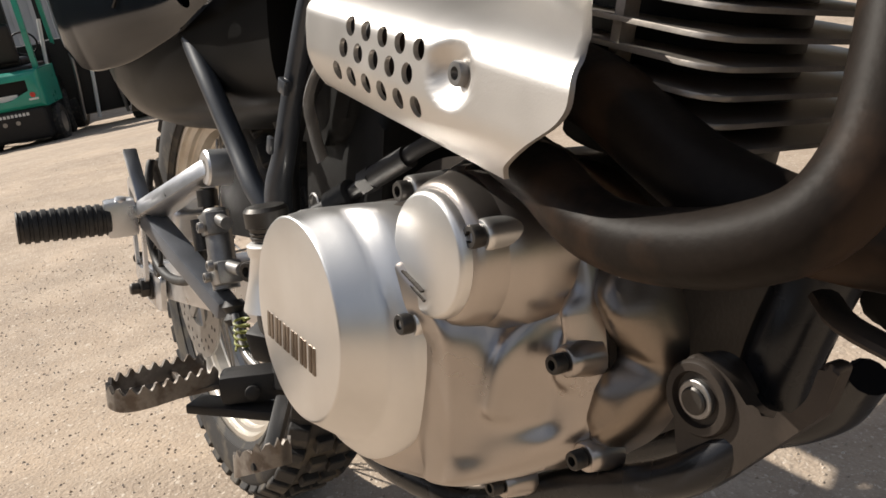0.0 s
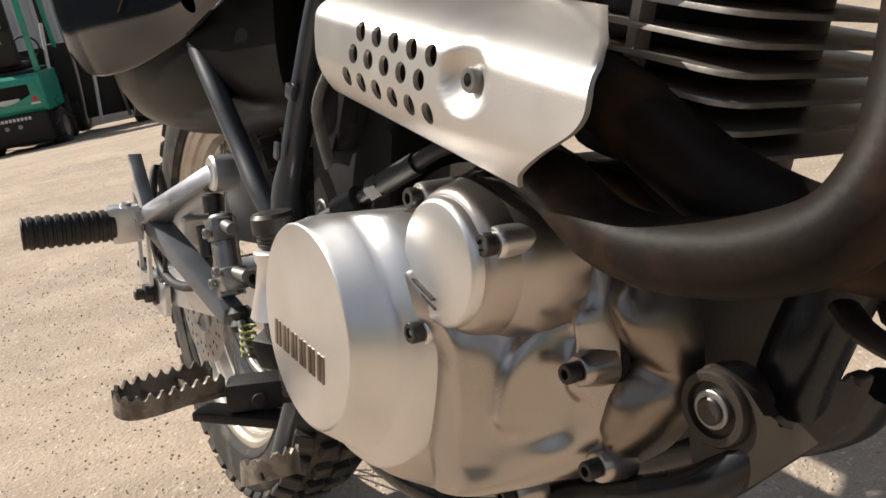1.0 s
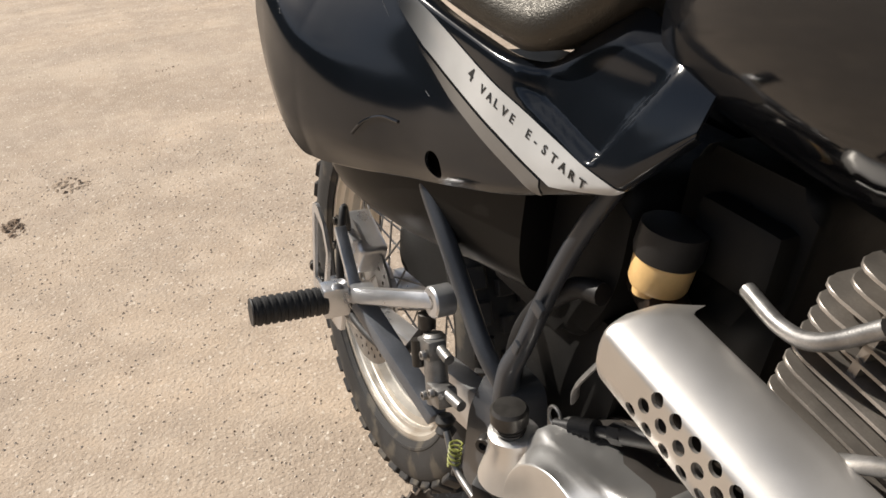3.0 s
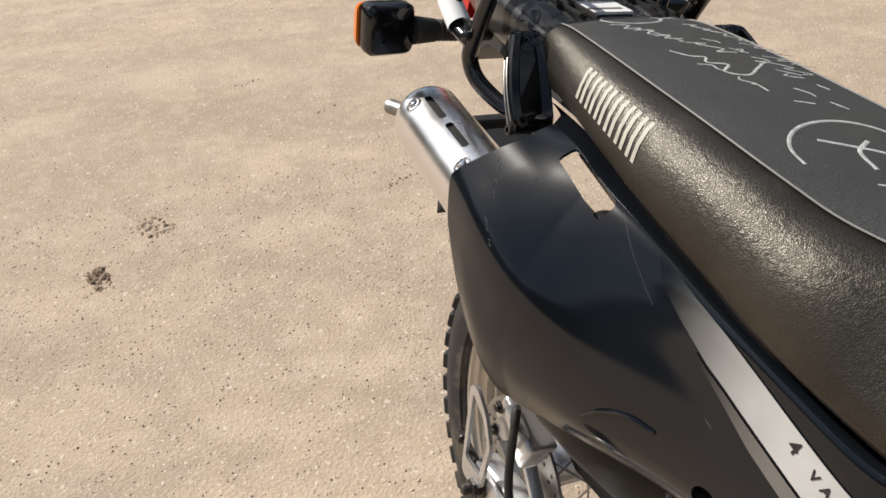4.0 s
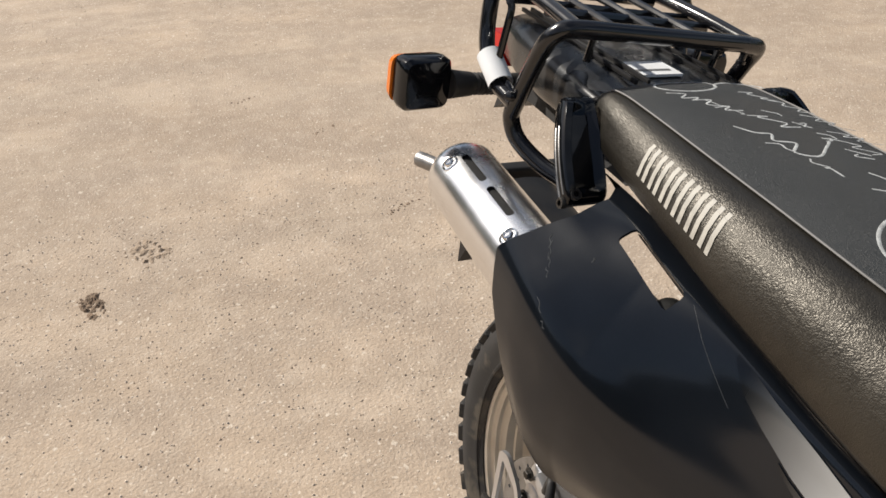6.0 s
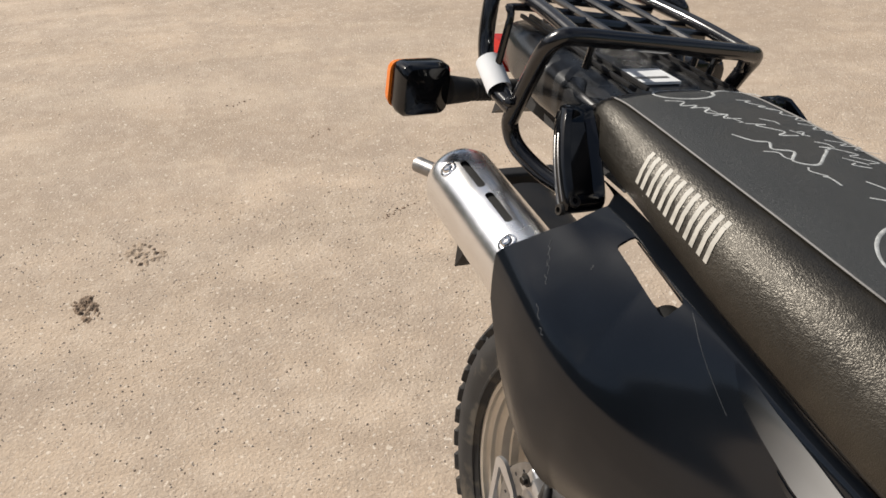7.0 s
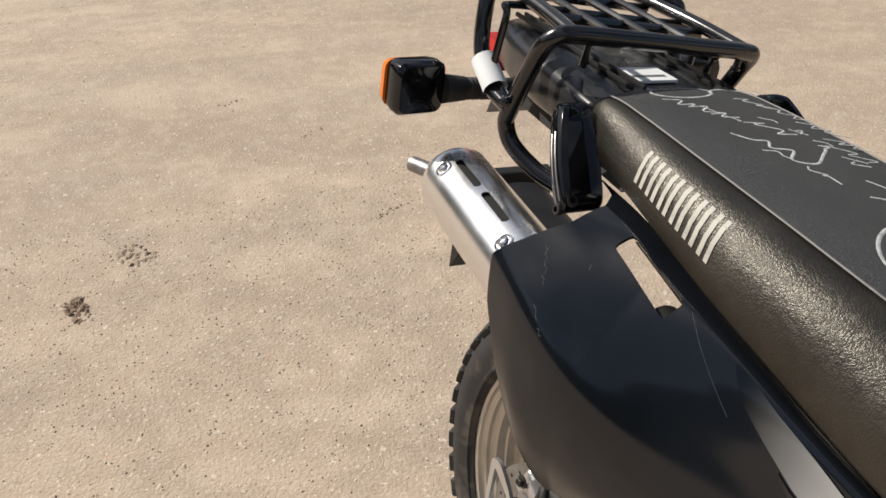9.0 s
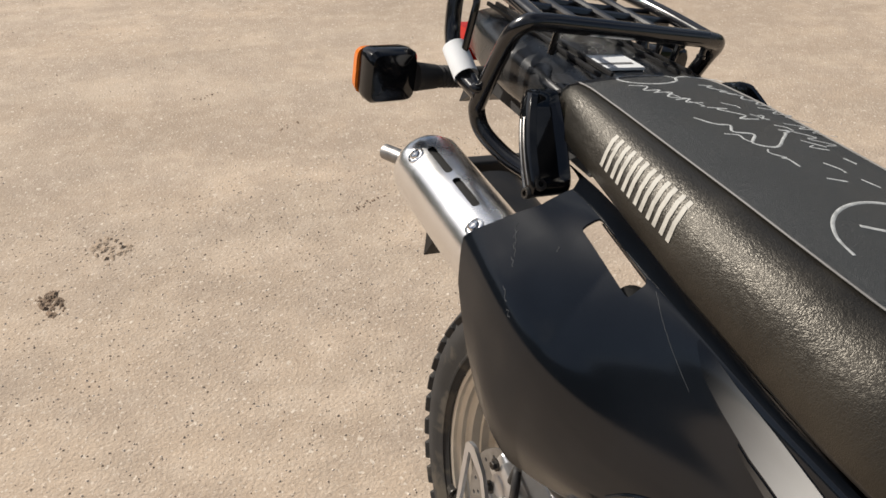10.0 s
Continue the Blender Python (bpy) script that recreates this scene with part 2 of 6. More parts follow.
def ground_material():
    """Compacted dusty yard: broad tonal drift, faint drag streaks, embedded pale and dark grit."""
    m = material("dusty_compacted_yard", (0.525, 0.412, 0.310), 0.92, 0.0, scale=0.7, amount=0.16, fine=150, bump=0.5, rvar=0.05,
                 spots=(0.385, 0.312, 0.24), spot_size=1.7, spot_amount=0.6, tint=(0.36, 0.295, 0.225), spec=0.2, depth=0.004)
    nt = m.node_tree
    p = nt.nodes["Principled BSDF"]
    old = p.inputs["Base Color"].links[0].from_socket
    tc = nt.nodes.new("ShaderNodeTexCoord")
    def layer(vec, scale, detail, lo, hi, col, amt, rough=0.5):
        nonlocal old
        n = nt.nodes.new("ShaderNodeTexNoise")
        n.inputs["Scale"].default_value, n.inputs["Detail"].default_value, n.inputs["Roughness"].default_value = scale, detail, rough
        nt.links.new(vec, n.inputs["Vector"])
        r = nt.nodes.new("ShaderNodeMapRange")
        r.inputs[1].default_value, r.inputs[2].default_value, r.inputs[4].default_value = lo, hi, amt
        nt.links.new(n.outputs[0], r.inputs[0])
        x = nt.nodes.new("ShaderNodeMix")
        x.data_type = "RGBA"
        x.inputs[7].default_value = (*col, 1)
        nt.links.new(r.outputs[0], x.inputs[0])
        nt.links.new(old, x.inputs[6])
        old = x.outputs[2]
        return n
    obj = tc.outputs["Object"]
    for turn, st, sc, amt in ((1.32, (0.42, 2.3, 1), 1.5, 0.36), (1.00, (0.36, 2.0, 1), 1.1, 0.34)):
        mp = nt.nodes.new("ShaderNodeMapping")
        mp.inputs["Scale"].default_value = st
        m0 = nt.nodes.new("ShaderNodeMapping")
        m0.inputs["Rotation"].default_value = (0, 0, -turn)
        nt.links.new(obj, m0.inputs[0])
        nt.links.new(m0.outputs[0], mp.inputs[0])
        layer(mp.outputs[0], sc, 9.0, 0.44, 0.58, (0.295, 0.23, 0.175), amt * 1.25, 0.65)
        layer(mp.outputs[0], sc * 0.8, 8.0, 0.47, 0.66, (0.54, 0.45, 0.36), amt, 0.65)
    layer(obj, 5.0, 10.0, 0.45, 0.63, (0.325, 0.255, 0.195), 0.5, 0.72)
    layer(obj, 2.4, 10.0, 0.46, 0.58, (0.35, 0.28, 0.22), 0.6, 0.72)
    layer(obj, 14.0, 10.0, 0.48, 0.64, (0.53, 0.44, 0.352), 0.45, 0.72)
    layer(obj, 120.0, 2.0, 0.63, 0.69, (0.70, 0.61, 0.51), 0.6)
    layer(obj, 60.0, 3.0, 0.64, 0.68, (0.70, 0.62, 0.52), 0.6)
    layer(obj, 135.0, 2.0, 0.66, 0.71, (0.25, 0.185, 0.135), 0.3)
    layer(obj, 34.0, 3.0, 0.685, 0.72, (0.24, 0.18, 0.135), 0.35)
    layer(obj, 260.0, 2.0, 0.50, 0.66, (0.285, 0.215, 0.158), 0.22)
    layer(obj, 210.0, 2.0, 0.54, 0.68, (0.60, 0.51, 0.41), 0.28)
    nt.links.new(old, p.inputs["Base Color"])
    n = nt.nodes.new("ShaderNodeTexNoise")
    n.inputs["Scale"].default_value, n.inputs["Detail"].default_value, n.inputs["Roughness"].default_value = 95.0, 6.0, 0.55
    nt.links.new(obj, n.inputs["Vector"])
    b2 = nt.nodes.new("ShaderNodeBump")
    b2.inputs["Strength"].default_value, b2.inputs["Distance"].default_value = 0.55, 0.0060
    nt.links.new(n.outputs[0], b2.inputs["Height"])
    nt.links.new(p.inputs["Normal"].links[0].from_socket, b2.inputs["Normal"])
    nt.links.new(b2.outputs[0], p.inputs["Normal"])
    return m


M_GROUND = ground_material()


# ---- mesh helpers ----
def finish(bm, sharp=38.0):
    bmesh.ops.remove_doubles(bm, verts=bm.verts, dist=1e-6)
    bmesh.ops.recalc_face_normals(bm, faces=bm.faces)
    lim = radians(sharp)
    for fc in bm.faces:
        fc.smooth = True
    for e in bm.edges:
        e.smooth = len(e.link_faces) == 2 and e.calc_face_angle(0.0) < lim
    return bm


def mesh_of(name, bm, mat, sharp=38.0):
    finish(bm, sharp)
    me = bpy.data.meshes.new(name)
    bm.to_mesh(me)
    bm.free()
    for x in (mat if isinstance(mat, (list, tuple)) else [mat]):
        me.materials.append(x)
    return me


SET_OFF = {"by": Vector((0, 0, 0))}


def part(name, bm, mat, parent, label="", sharp=38.0):
    """One mesh under a thing or part; direct parts of the motorcycle take the offset of the assembly being built."""
    ob = new(name, mesh_of(name, bm, mat, sharp))
    ob.parent = parent
    if parent.name == "motorcycle":
        ob.location = SET_OFF["by"]
    return tagged(ob, label)


def thing(name, at, label, category, group="", kind=""):
    ob = new(name)
    ob.matrix_world = at
    return tagged(ob, label, category, group, kind)


def join(*bms):
    out = bmesh.new()
    for b in bms:
        me = bpy.data.meshes.new("tmp")
        b.to_mesh(me)
        b.free()
        out.from_mesh(me)
        bpy.data.meshes.remove(me)
    return out


def loft(rings, closed=True, caps=True):
    bm = bmesh.new()
    vs = [[bm.verts.new(p) for p in r] for r in rings]
    n = len(rings[0])
    for a, b in zip(vs, vs[1:]):
        for i in range(n if closed else n - 1):
            j = (i + 1) % n
            bm.faces.new((a[i], a[j], b[j], b[i]))
    if caps and closed:
        bm.faces.new(vs[0])
        bm.faces.new(vs[-1][::-1])
    return bm


def basis(axis):
    a = Vector(axis).normalized()
    u = a.cross(Vector((0, 0, 1)) if abs(a.z) < 0.9 else Vector((1, 0, 0))).normalized()
    return a, u, a.cross(u)


def lathe(profile, origin, axis, n=32, caps=True):
    """profile: (distance along axis, radius)."""
    a, u, v = basis(axis)
    o = Vector(origin)
    rings = [[o + a * h + (u * math.cos(t) + v * math.sin(t)) * max(r, 1e-5) for t in (2 * math.pi * k / n for k in range(n))] for h, r in profile]
    return loft(rings, caps=caps)


def smooth_path(pts, sub=6):
    p = [Vector(q) for q in pts]
    if len(p) < 3:
        return [p[0].lerp(p[-1], k / sub) for k in range(sub + 1)]
    q = [p[0] * 2 - p[1]] + p + [p[-1] * 2 - p[-2]]
    out = []
    for i in range(1, len(q) - 2):
        for k in range(sub):
            t = k / sub
            a, b, c, d = q[i - 1:i + 3]
            out.append(0.5 * (2 * b + (c - a) * t + (2 * a - 5 * b + 4 * c - d) * t * t + (3 * b - a - 3 * c + d) * t ** 3))
    return out + [p[-1]]


def tube(pts, r, n=12, sub=6, flat=1.0):
    """Round (or flattened) bar along a smooth path; r a number or one per given point."""
    path = smooth_path(pts, sub)
    m = len(path)
    rs = [r] * m if not isinstance(r, (list, tuple)) else [float(np.interp(k / (m - 1), np.linspace(0, 1, len(r)), r)) for k in range(m)]
    t0 = (path[1] - path[0]).normalized()
    _, u, v = basis(t0)
    rings = []
    for k in range(m):
        t = (path[min(k + 1, m - 1)] - path[max(k - 1, 0)]).normalized()
        q = t0.rotation_difference(t)
        u, t0 = (q @ u).normalized(), t
        w = t.cross(u)
        rings.append([path[k] + (u * math.cos(a) + w * math.sin(a) * flat) * rs[k] for a in (2 * math.pi * i / n for i in range(n))])
    return loft(rings)


def bar_along(a, b, w, h, up=(0, 0, 1), bevel=0.002, w2=None, h2=None):
    """Bevelled rectangular bar from a to b."""
    a, b = Vector(a), Vector(b)
    d = (b - a).normalized()
    s = d.cross(Vector(up)).normalized()
    t = s.cross(d)
    rings = []
    for p, ww, hh in ((a, w, h), (b, w2 or w, h2 or h)):
        rings.append([p + s * x * ww / 2 + t * y * hh / 2 for x, y in ((-1, -1), (1, -1), (1, 1), (-1, 1))])
    bm = loft(rings)
    if bevel:
        bmesh.ops.bevel(bm, geom=bm.edges[:], offset=bevel, segments=2, profile=0.6, affect="EDGES")
    return bm


def block(c, size, rot=None, bevel=0.003, seg=2):
    bm = bmesh.new()
    bmesh.ops.create_cube(bm, size=1.0)
    bmesh.ops.scale(bm, vec=size, verts=bm.verts)
    if bevel:
        bmesh.ops.bevel(bm, geom=bm.edges[:], offset=bevel, segments=seg, profile=0.6, affect="EDGES")
    if rot is not None:
        bmesh.ops.transform(bm, matrix=rot.to_4x4(), verts=bm.verts)
    bmesh.ops.translate(bm, vec=c, verts=bm.verts)
    return bm


def slab(outline, y0, y1, bevel=0.003, seg=3, plane="xz"):
    """Outline in x,z pushed from y0 (inner) to y1 (outer), bevelled on the outer side."""
    def at(p, y):
        return Vector((p[0], y, p[1])) if plane == "xz" else Vector((p[0], p[1], y)) if plane == "xy" else Vector((y, p[0], p[1]))
    bm = loft([[at(p, y0) for p in outline], [at(p, y1) for p in outline]])
    if bevel:
        k = {"xz": 1, "xy": 2, "yz": 0}[plane]
        es = [e for e in bm.edges if all(abs(v.co[k] - y1) < 1e-6 for v in e.verts)]
        bmesh.ops.bevel(bm, geom=es, offset=bevel, segments=seg, profile=0.5, affect="EDGES")
    return bm


def rounded(outline, r, k=4):
    """Round the corners of a 2D outline."""
    out = []
    n = len(outline)
    for i in range(n):
        p = Vector(outline[i])
        a, b = Vector(outline[i - 1]) - p, Vector(outline[(i + 1) % n]) - p
        d = min(r, a.length * 0.45, b.length * 0.45)
        s, e = p + a.normalized() * d, p + b.normalized() * d
        for j in range(k + 1):
            t = j / k
            q = s * (1 - t) ** 2 + p * 2 * t * (1 - t) + e * t * t
            out.append((q.x, q.y))
    return out


def cut(bm, *cutters):
    """bm minus the cutters."""
    obs = []
    for b in (bm, *cutters):
        bmesh.ops.recalc_face_normals(b, faces=b.faces)
        me = bpy.data.meshes.new("tmp")
        b.to_mesh(me)
        b.free()
        obs.append(new("tmp", me))
    for c in obs[1:]:
        md = obs[0].modifiers.new("cut", "BOOLEAN")
        md.object, md.operation, md.solver = c, "DIFFERENCE", "EXACT"
    dg = bpy.context.evaluated_depsgraph_get()
    out = bmesh.new()
    me = bpy.data.meshes.new_from_object(obs[0].evaluated_get(dg))
    out.from_mesh(me)
    bpy.data.meshes.remove(me)
    for o in obs:
        d = o.data
        bpy.data.objects.remove(o)
        bpy.data.meshes.remove(d)
    return out


def cap_bolt(p, axis, r=0.005, h=0.006):
    """Socket-head bolt with a recessed hexagon."""
    a, u, v = basis(axis)
    o = Vector(p)
    def ring(hh, rr, n=24):
        return [o + a * hh + (u * math.cos(t) + v * math.sin(t)) * rr for t in (2 * math.pi * k / n for k in range(n))]
    return loft([ring(0, r), ring(h * 0.85, r), ring(h, r * 0.9), ring(h, r * 0.52), ring(h * 0.4, r * 0.5), ring(h * 0.4, 1e-5)])


def sculpt(outline, centre, y0, height, rings=26, edge=0.2):
    """Cast swelling: star-shaped outline in x,z, back at y0, its face at -height(x, z) rolling over to y0 at the rim."""
    c = Vector(centre)
    bm = bmesh.new()
    rows = []
    for k in range(1, rings + 1):
        u = k / rings
        roll = 1.0 if u < 1 - edge else math.sqrt(max(0.0, 1 - ((u - 1 + edge) / edge) ** 2))
        row = []
        for q in outline:
            p = c + (Vector(q) - c) * u
            row.append(bm.verts.new((p.x, y0 + (-height(p.x, p.y) - y0) * roll, p.y)))
        rows.append(row)
    mid = bm.verts.new((c.x, -height(c.x, c.y), c.y))
    n = len(outline)
    for i in range(n):
        bm.faces.new((mid, rows[0][i], rows[0][(i + 1) % n]))
    for a, b in zip(rows, rows[1:]):
        for i in range(n):
            j = (i + 1) % n
            bm.faces.new((a[i], b[i], b[j], a[j]))
    return bm


def ridge(x, z, a, b, s):
    """Soft ridge of width s along the line a-b in x,z."""
    p, a, b = Vector((x, z)), Vector(a), Vector(b)
    t = max(0.0, min(1.0, (p - a).dot(b - a) / max(1e-9, (b - a).length_squared)))
    return math.exp(-((p - a - (b - a) * t).length / s) ** 2)


def hex_bolt(p, axis, r=0.007, h=0.005, washer=True):
    a, u, v = basis(axis)
    o = Vector(p)
    def ring(hh, rr, n):
        return [o + a * hh + (u * math.cos(t) + v * math.sin(t)) * rr for t in (2 * math.pi * k / n for k in range(n))]
    b = loft([ring(0, r, 6), ring(h * 0.9, r, 6), ring(h, r * 0.88, 6)])
    if washer:
        b = join(b, lathe([(-0.001, r * 1.45), (0.0008, r * 1.45), (0.001, r * 1.3)], o, a, 24))
    return b


def word(text, size, at, thick=0.0004, bold=1.0):
    """Raised lettering, its left end at the pose `at` (text runs along x, up along y)."""
    cu = bpy.data.curves.new("tmp", "FONT")
    cu.body, cu.size, cu.extrude, cu.space_character = text, size, thick, bold
    cu.resolution_u, cu.offset = 3, size * 0.022
    ob = new("tmp", cu)
    me = bpy.data.meshes.new_from_object(ob.evaluated_get(bpy.context.evaluated_depsgraph_get()))
    bm = bmesh.new()
    bm.from_mesh(me)
    bmesh.ops.transform(bm, matrix=at, verts=bm.verts)
    bpy.data.objects.remove(ob)
    bpy.data.curves.remove(cu)
    bpy.data.meshes.remove(me)
    return bm


def facing(origin, x_dir, normal):
    """Pose whose x runs along x_dir and z along normal."""
    z = Vector(normal).normalized()
    x = (Vector(x_dir) - z * Vector(x_dir).dot(z)).normalized()
    m = Matrix((x, z.cross(x), z)).transposed().to_4x4()
    m.translation = origin
    return m

# ---- ground and distance ----
def ground_height(x, y):
    far = max(0.0, math.hypot(min(0.0, x + 2.2), 0.35 * (y - 0.5)) - 0.6)
    return -0.84 * (1 - math.exp(-(far / 6.0) ** 2)) if x < -2.2 else 0.0


def build_ground():
    xs = sorted({*np.linspace(-14, 6, 61).tolist(), -2000.0, -400.0, -90.0, -40.0, -22.0, 12.0, 40.0, 400.0, 2000.0})
    ys = sorted({*np.linspace(-8, 10, 46).tolist(), -2000.0, -400.0, -60.0, -20.0, 20.0, 60.0, 400.0, 2000.0})
    bm = bmesh.new()
    g = [[bm.verts.new((x, y, ground_height(x, y))) for y in ys] for x in xs]
    for i in range(len(xs) - 1):
        for j in range(len(ys) - 1):
            bm.faces.new((g[i][j], g[i + 1][j], g[i + 1][j + 1], g[i][j + 1]))
    ob = new("ground", mesh_of("ground", bm, M_GROUND, 80))
    tagged(ob, "dusty beige compacted yard surface with fine gravel", "ground", kind="structure")


build_ground()


def build_stones():
    """Loose grit on the yard near the motorcycle."""
    rnd = random.Random(21)
    verts, faces = [], []
    for k0 in range(30000):
        x, y = (rnd.uniform(-4.2, 1.6), rnd.uniform(-2.2, 2.0)) if k0 % 3 == 0 else (rnd.uniform(-1.7, 0.9), rnd.uniform(-1.25, 0.75))
        r = 0.0009 + 0.0034 * rnd.random() ** 3
        z, k, a = ground_height(x, y), len(verts), rnd.uniform(0, 3)
        ring = [(x + r * rnd.uniform(0.7, 1.3) * math.cos(a + q * 1.2566), y + r * rnd.uniform(0.7, 1.3) * math.sin(a + q * 1.2566), z - 0.0004) for q in range(5)]
        verts += ring + [(x + r * 0.2, y, z + r * rnd.uniform(0.5, 1.0))]
        faces += [(k + q, k + (q + 1) % 5, k + 5) for q in range(5)]
    me = bpy.data.meshes.new("grit")
    me.from_pydata(verts, [], faces)
    me.materials.append(M_GRIT)
    tagged(new("grit", me), "pale and dark loose grit scattered on the yard", "gravel", kind="stuff")


def build_scars():
    """Torn patches: scattered clods and pits in a darker brown, shadow of the relief put into it."""
    rnd = random.Random(8)
    for x, y, rx, ry, turn, n in ((-1.298, -0.598, 0.050, 0.024, 0.35, 90), (-1.475, -0.440, 0.060, 0.045, 0.6, 60), (-1.350, 0.262, 0.010, 0.050, 0.35, 16), (-1.365, 0.325, 0.008, 0.035, 0.3, 10),
                                  (-1.96, 0.22, 0.012, 0.055, 0.3, 16), (-2.35, 0.02, 0.01, 0.04, 0.2, 10), (-0.62, -0.03, 0.006, 0.010, 0, 4), (-0.95, 0.03, 0.006, 0.016, 0.4, 5)):
        verts, faces = [], []
        for _ in range(n):
            q = Matrix.Rotation(turn, 2) @ Vector((rx * rnd.uniform(-1, 1), ry * rnd.uniform(-1, 1)))
            r = rnd.uniform(0.10, 0.60) ** 1.3 * min(rx, ry, 0.02)
            k, m = len(verts), rnd.randint(5, 8)
            a = rnd.uniform(0.8, 2.2)
            verts += [(x + q.x + r * a * rnd.uniform(0.6, 1.2) * math.cos(2 * math.pi * t / m), y + q.y + r * rnd.uniform(0.6, 1.2) * math.sin(2 * math.pi * t / m), 0.0006) for t in range(m)]
            verts.append((x + q.x + r * 0.3, y + q.y, 0.0008 + r * rnd.uniform(0.1, 0.9)))
            faces += [(k + t, k + (t + 1) % m, k + m) for t in range(m)]
        me = bpy.data.meshes.new("ground_scar")
        me.from_pydata(verts, [], faces)
        me.materials.append(M_SCAR_PALE if n == 60 else M_SCAR)
        tagged(new("ground_scar", me), "dark torn patch in the dusty surface", "patch", "torn patches", "structure")


M_GRIT = material("loose_grit", (0.46, 0.40, 0.33), 0.9, 0.0, scale=60, amount=0.2, fine=300, bump=0.0)
def vary_grit():
    nt = M_GRIT.node_tree
    p = nt.nodes["Principled BSDF"]
    g = nt.nodes.new("ShaderNodeNewGeometry")
    r = nt.nodes.new("ShaderNodeValToRGB")
    r.color_ramp.elements[0].color, r.color_ramp.elements[1].color = (0.33, 0.262, 0.20, 1), (0.68, 0.60, 0.51, 1)
    r.color_ramp.elements.new(0.5).color = (0.47, 0.39, 0.31, 1)
    nt.links.new(g.outputs["Random Per Island"], r.inputs[0])
    nt.links.new(r.outputs[0], p.inputs["Base Color"])


vary_grit()
M_SCAR_PALE = material("crumbled_dust", (0.40, 0.305, 0.222), 0.95, 0.0, scale=60, amount=0.35, fine=260, bump=0.9, depth=0.004)
# Torn earth; its dark brown also holds the shadow of the broken relief
M_SCAR = material("dark_torn_earth", (0.235, 0.165, 0.112), 0.95, 0.0, scale=60, amount=0.45, fine=260, bump=0.9, depth=0.004)
build_stones()
build_scars()


def build_hills():
    rnd = random.Random(4)
    bm = bmesh.new()
    n, rings = 160, []
    tops = [44 + 14 * math.sin(k * 0.21) + 9 * math.sin(k * 0.53 + 1) + rnd.uniform(-2.0, 2.5) + 26 * max(0.0, math.sin(-2 * math.pi * k / n)) for k in range(n)]
    lo = [bm.verts.new((240 * math.cos(2 * math.pi * k / n), 240 * math.sin(2 * math.pi * k / n), -3)) for k in range(n)]
    hi = [bm.verts.new((255 * math.cos(2 * math.pi * k / n), 255 * math.sin(2 * math.pi * k / n), tops[k])) for k in range(n)]
    bk = [bm.verts.new((300 * math.cos(2 * math.pi * k / n), 300 * math.sin(2 * math.pi * k / n), -3)) for k in range(n)]
    for k in range(n):
        j = (k + 1) % n
        bm.faces.new((lo[k], lo[j], hi[j], hi[k]))
        bm.faces.new((hi[k], hi[j], bk[j], bk[k]))
    ob = new("backdrop", mesh_of("backdrop", bm, M_HILL, 20))
    tagged(ob, "low dark wooded hills round the yard", "hills", kind="structure")


build_hills()

# ---- motorcycle ----
LEAN = 10.75
bike = thing("motorcycle", pose(0, 0, 0, -LEAN, 0, 0), "black dual-sport motorcycle with silver engine leaning on its side stand", "motorcycle")


# -- rear wheel --
AXLE = Vector((0, 0, 0.325))


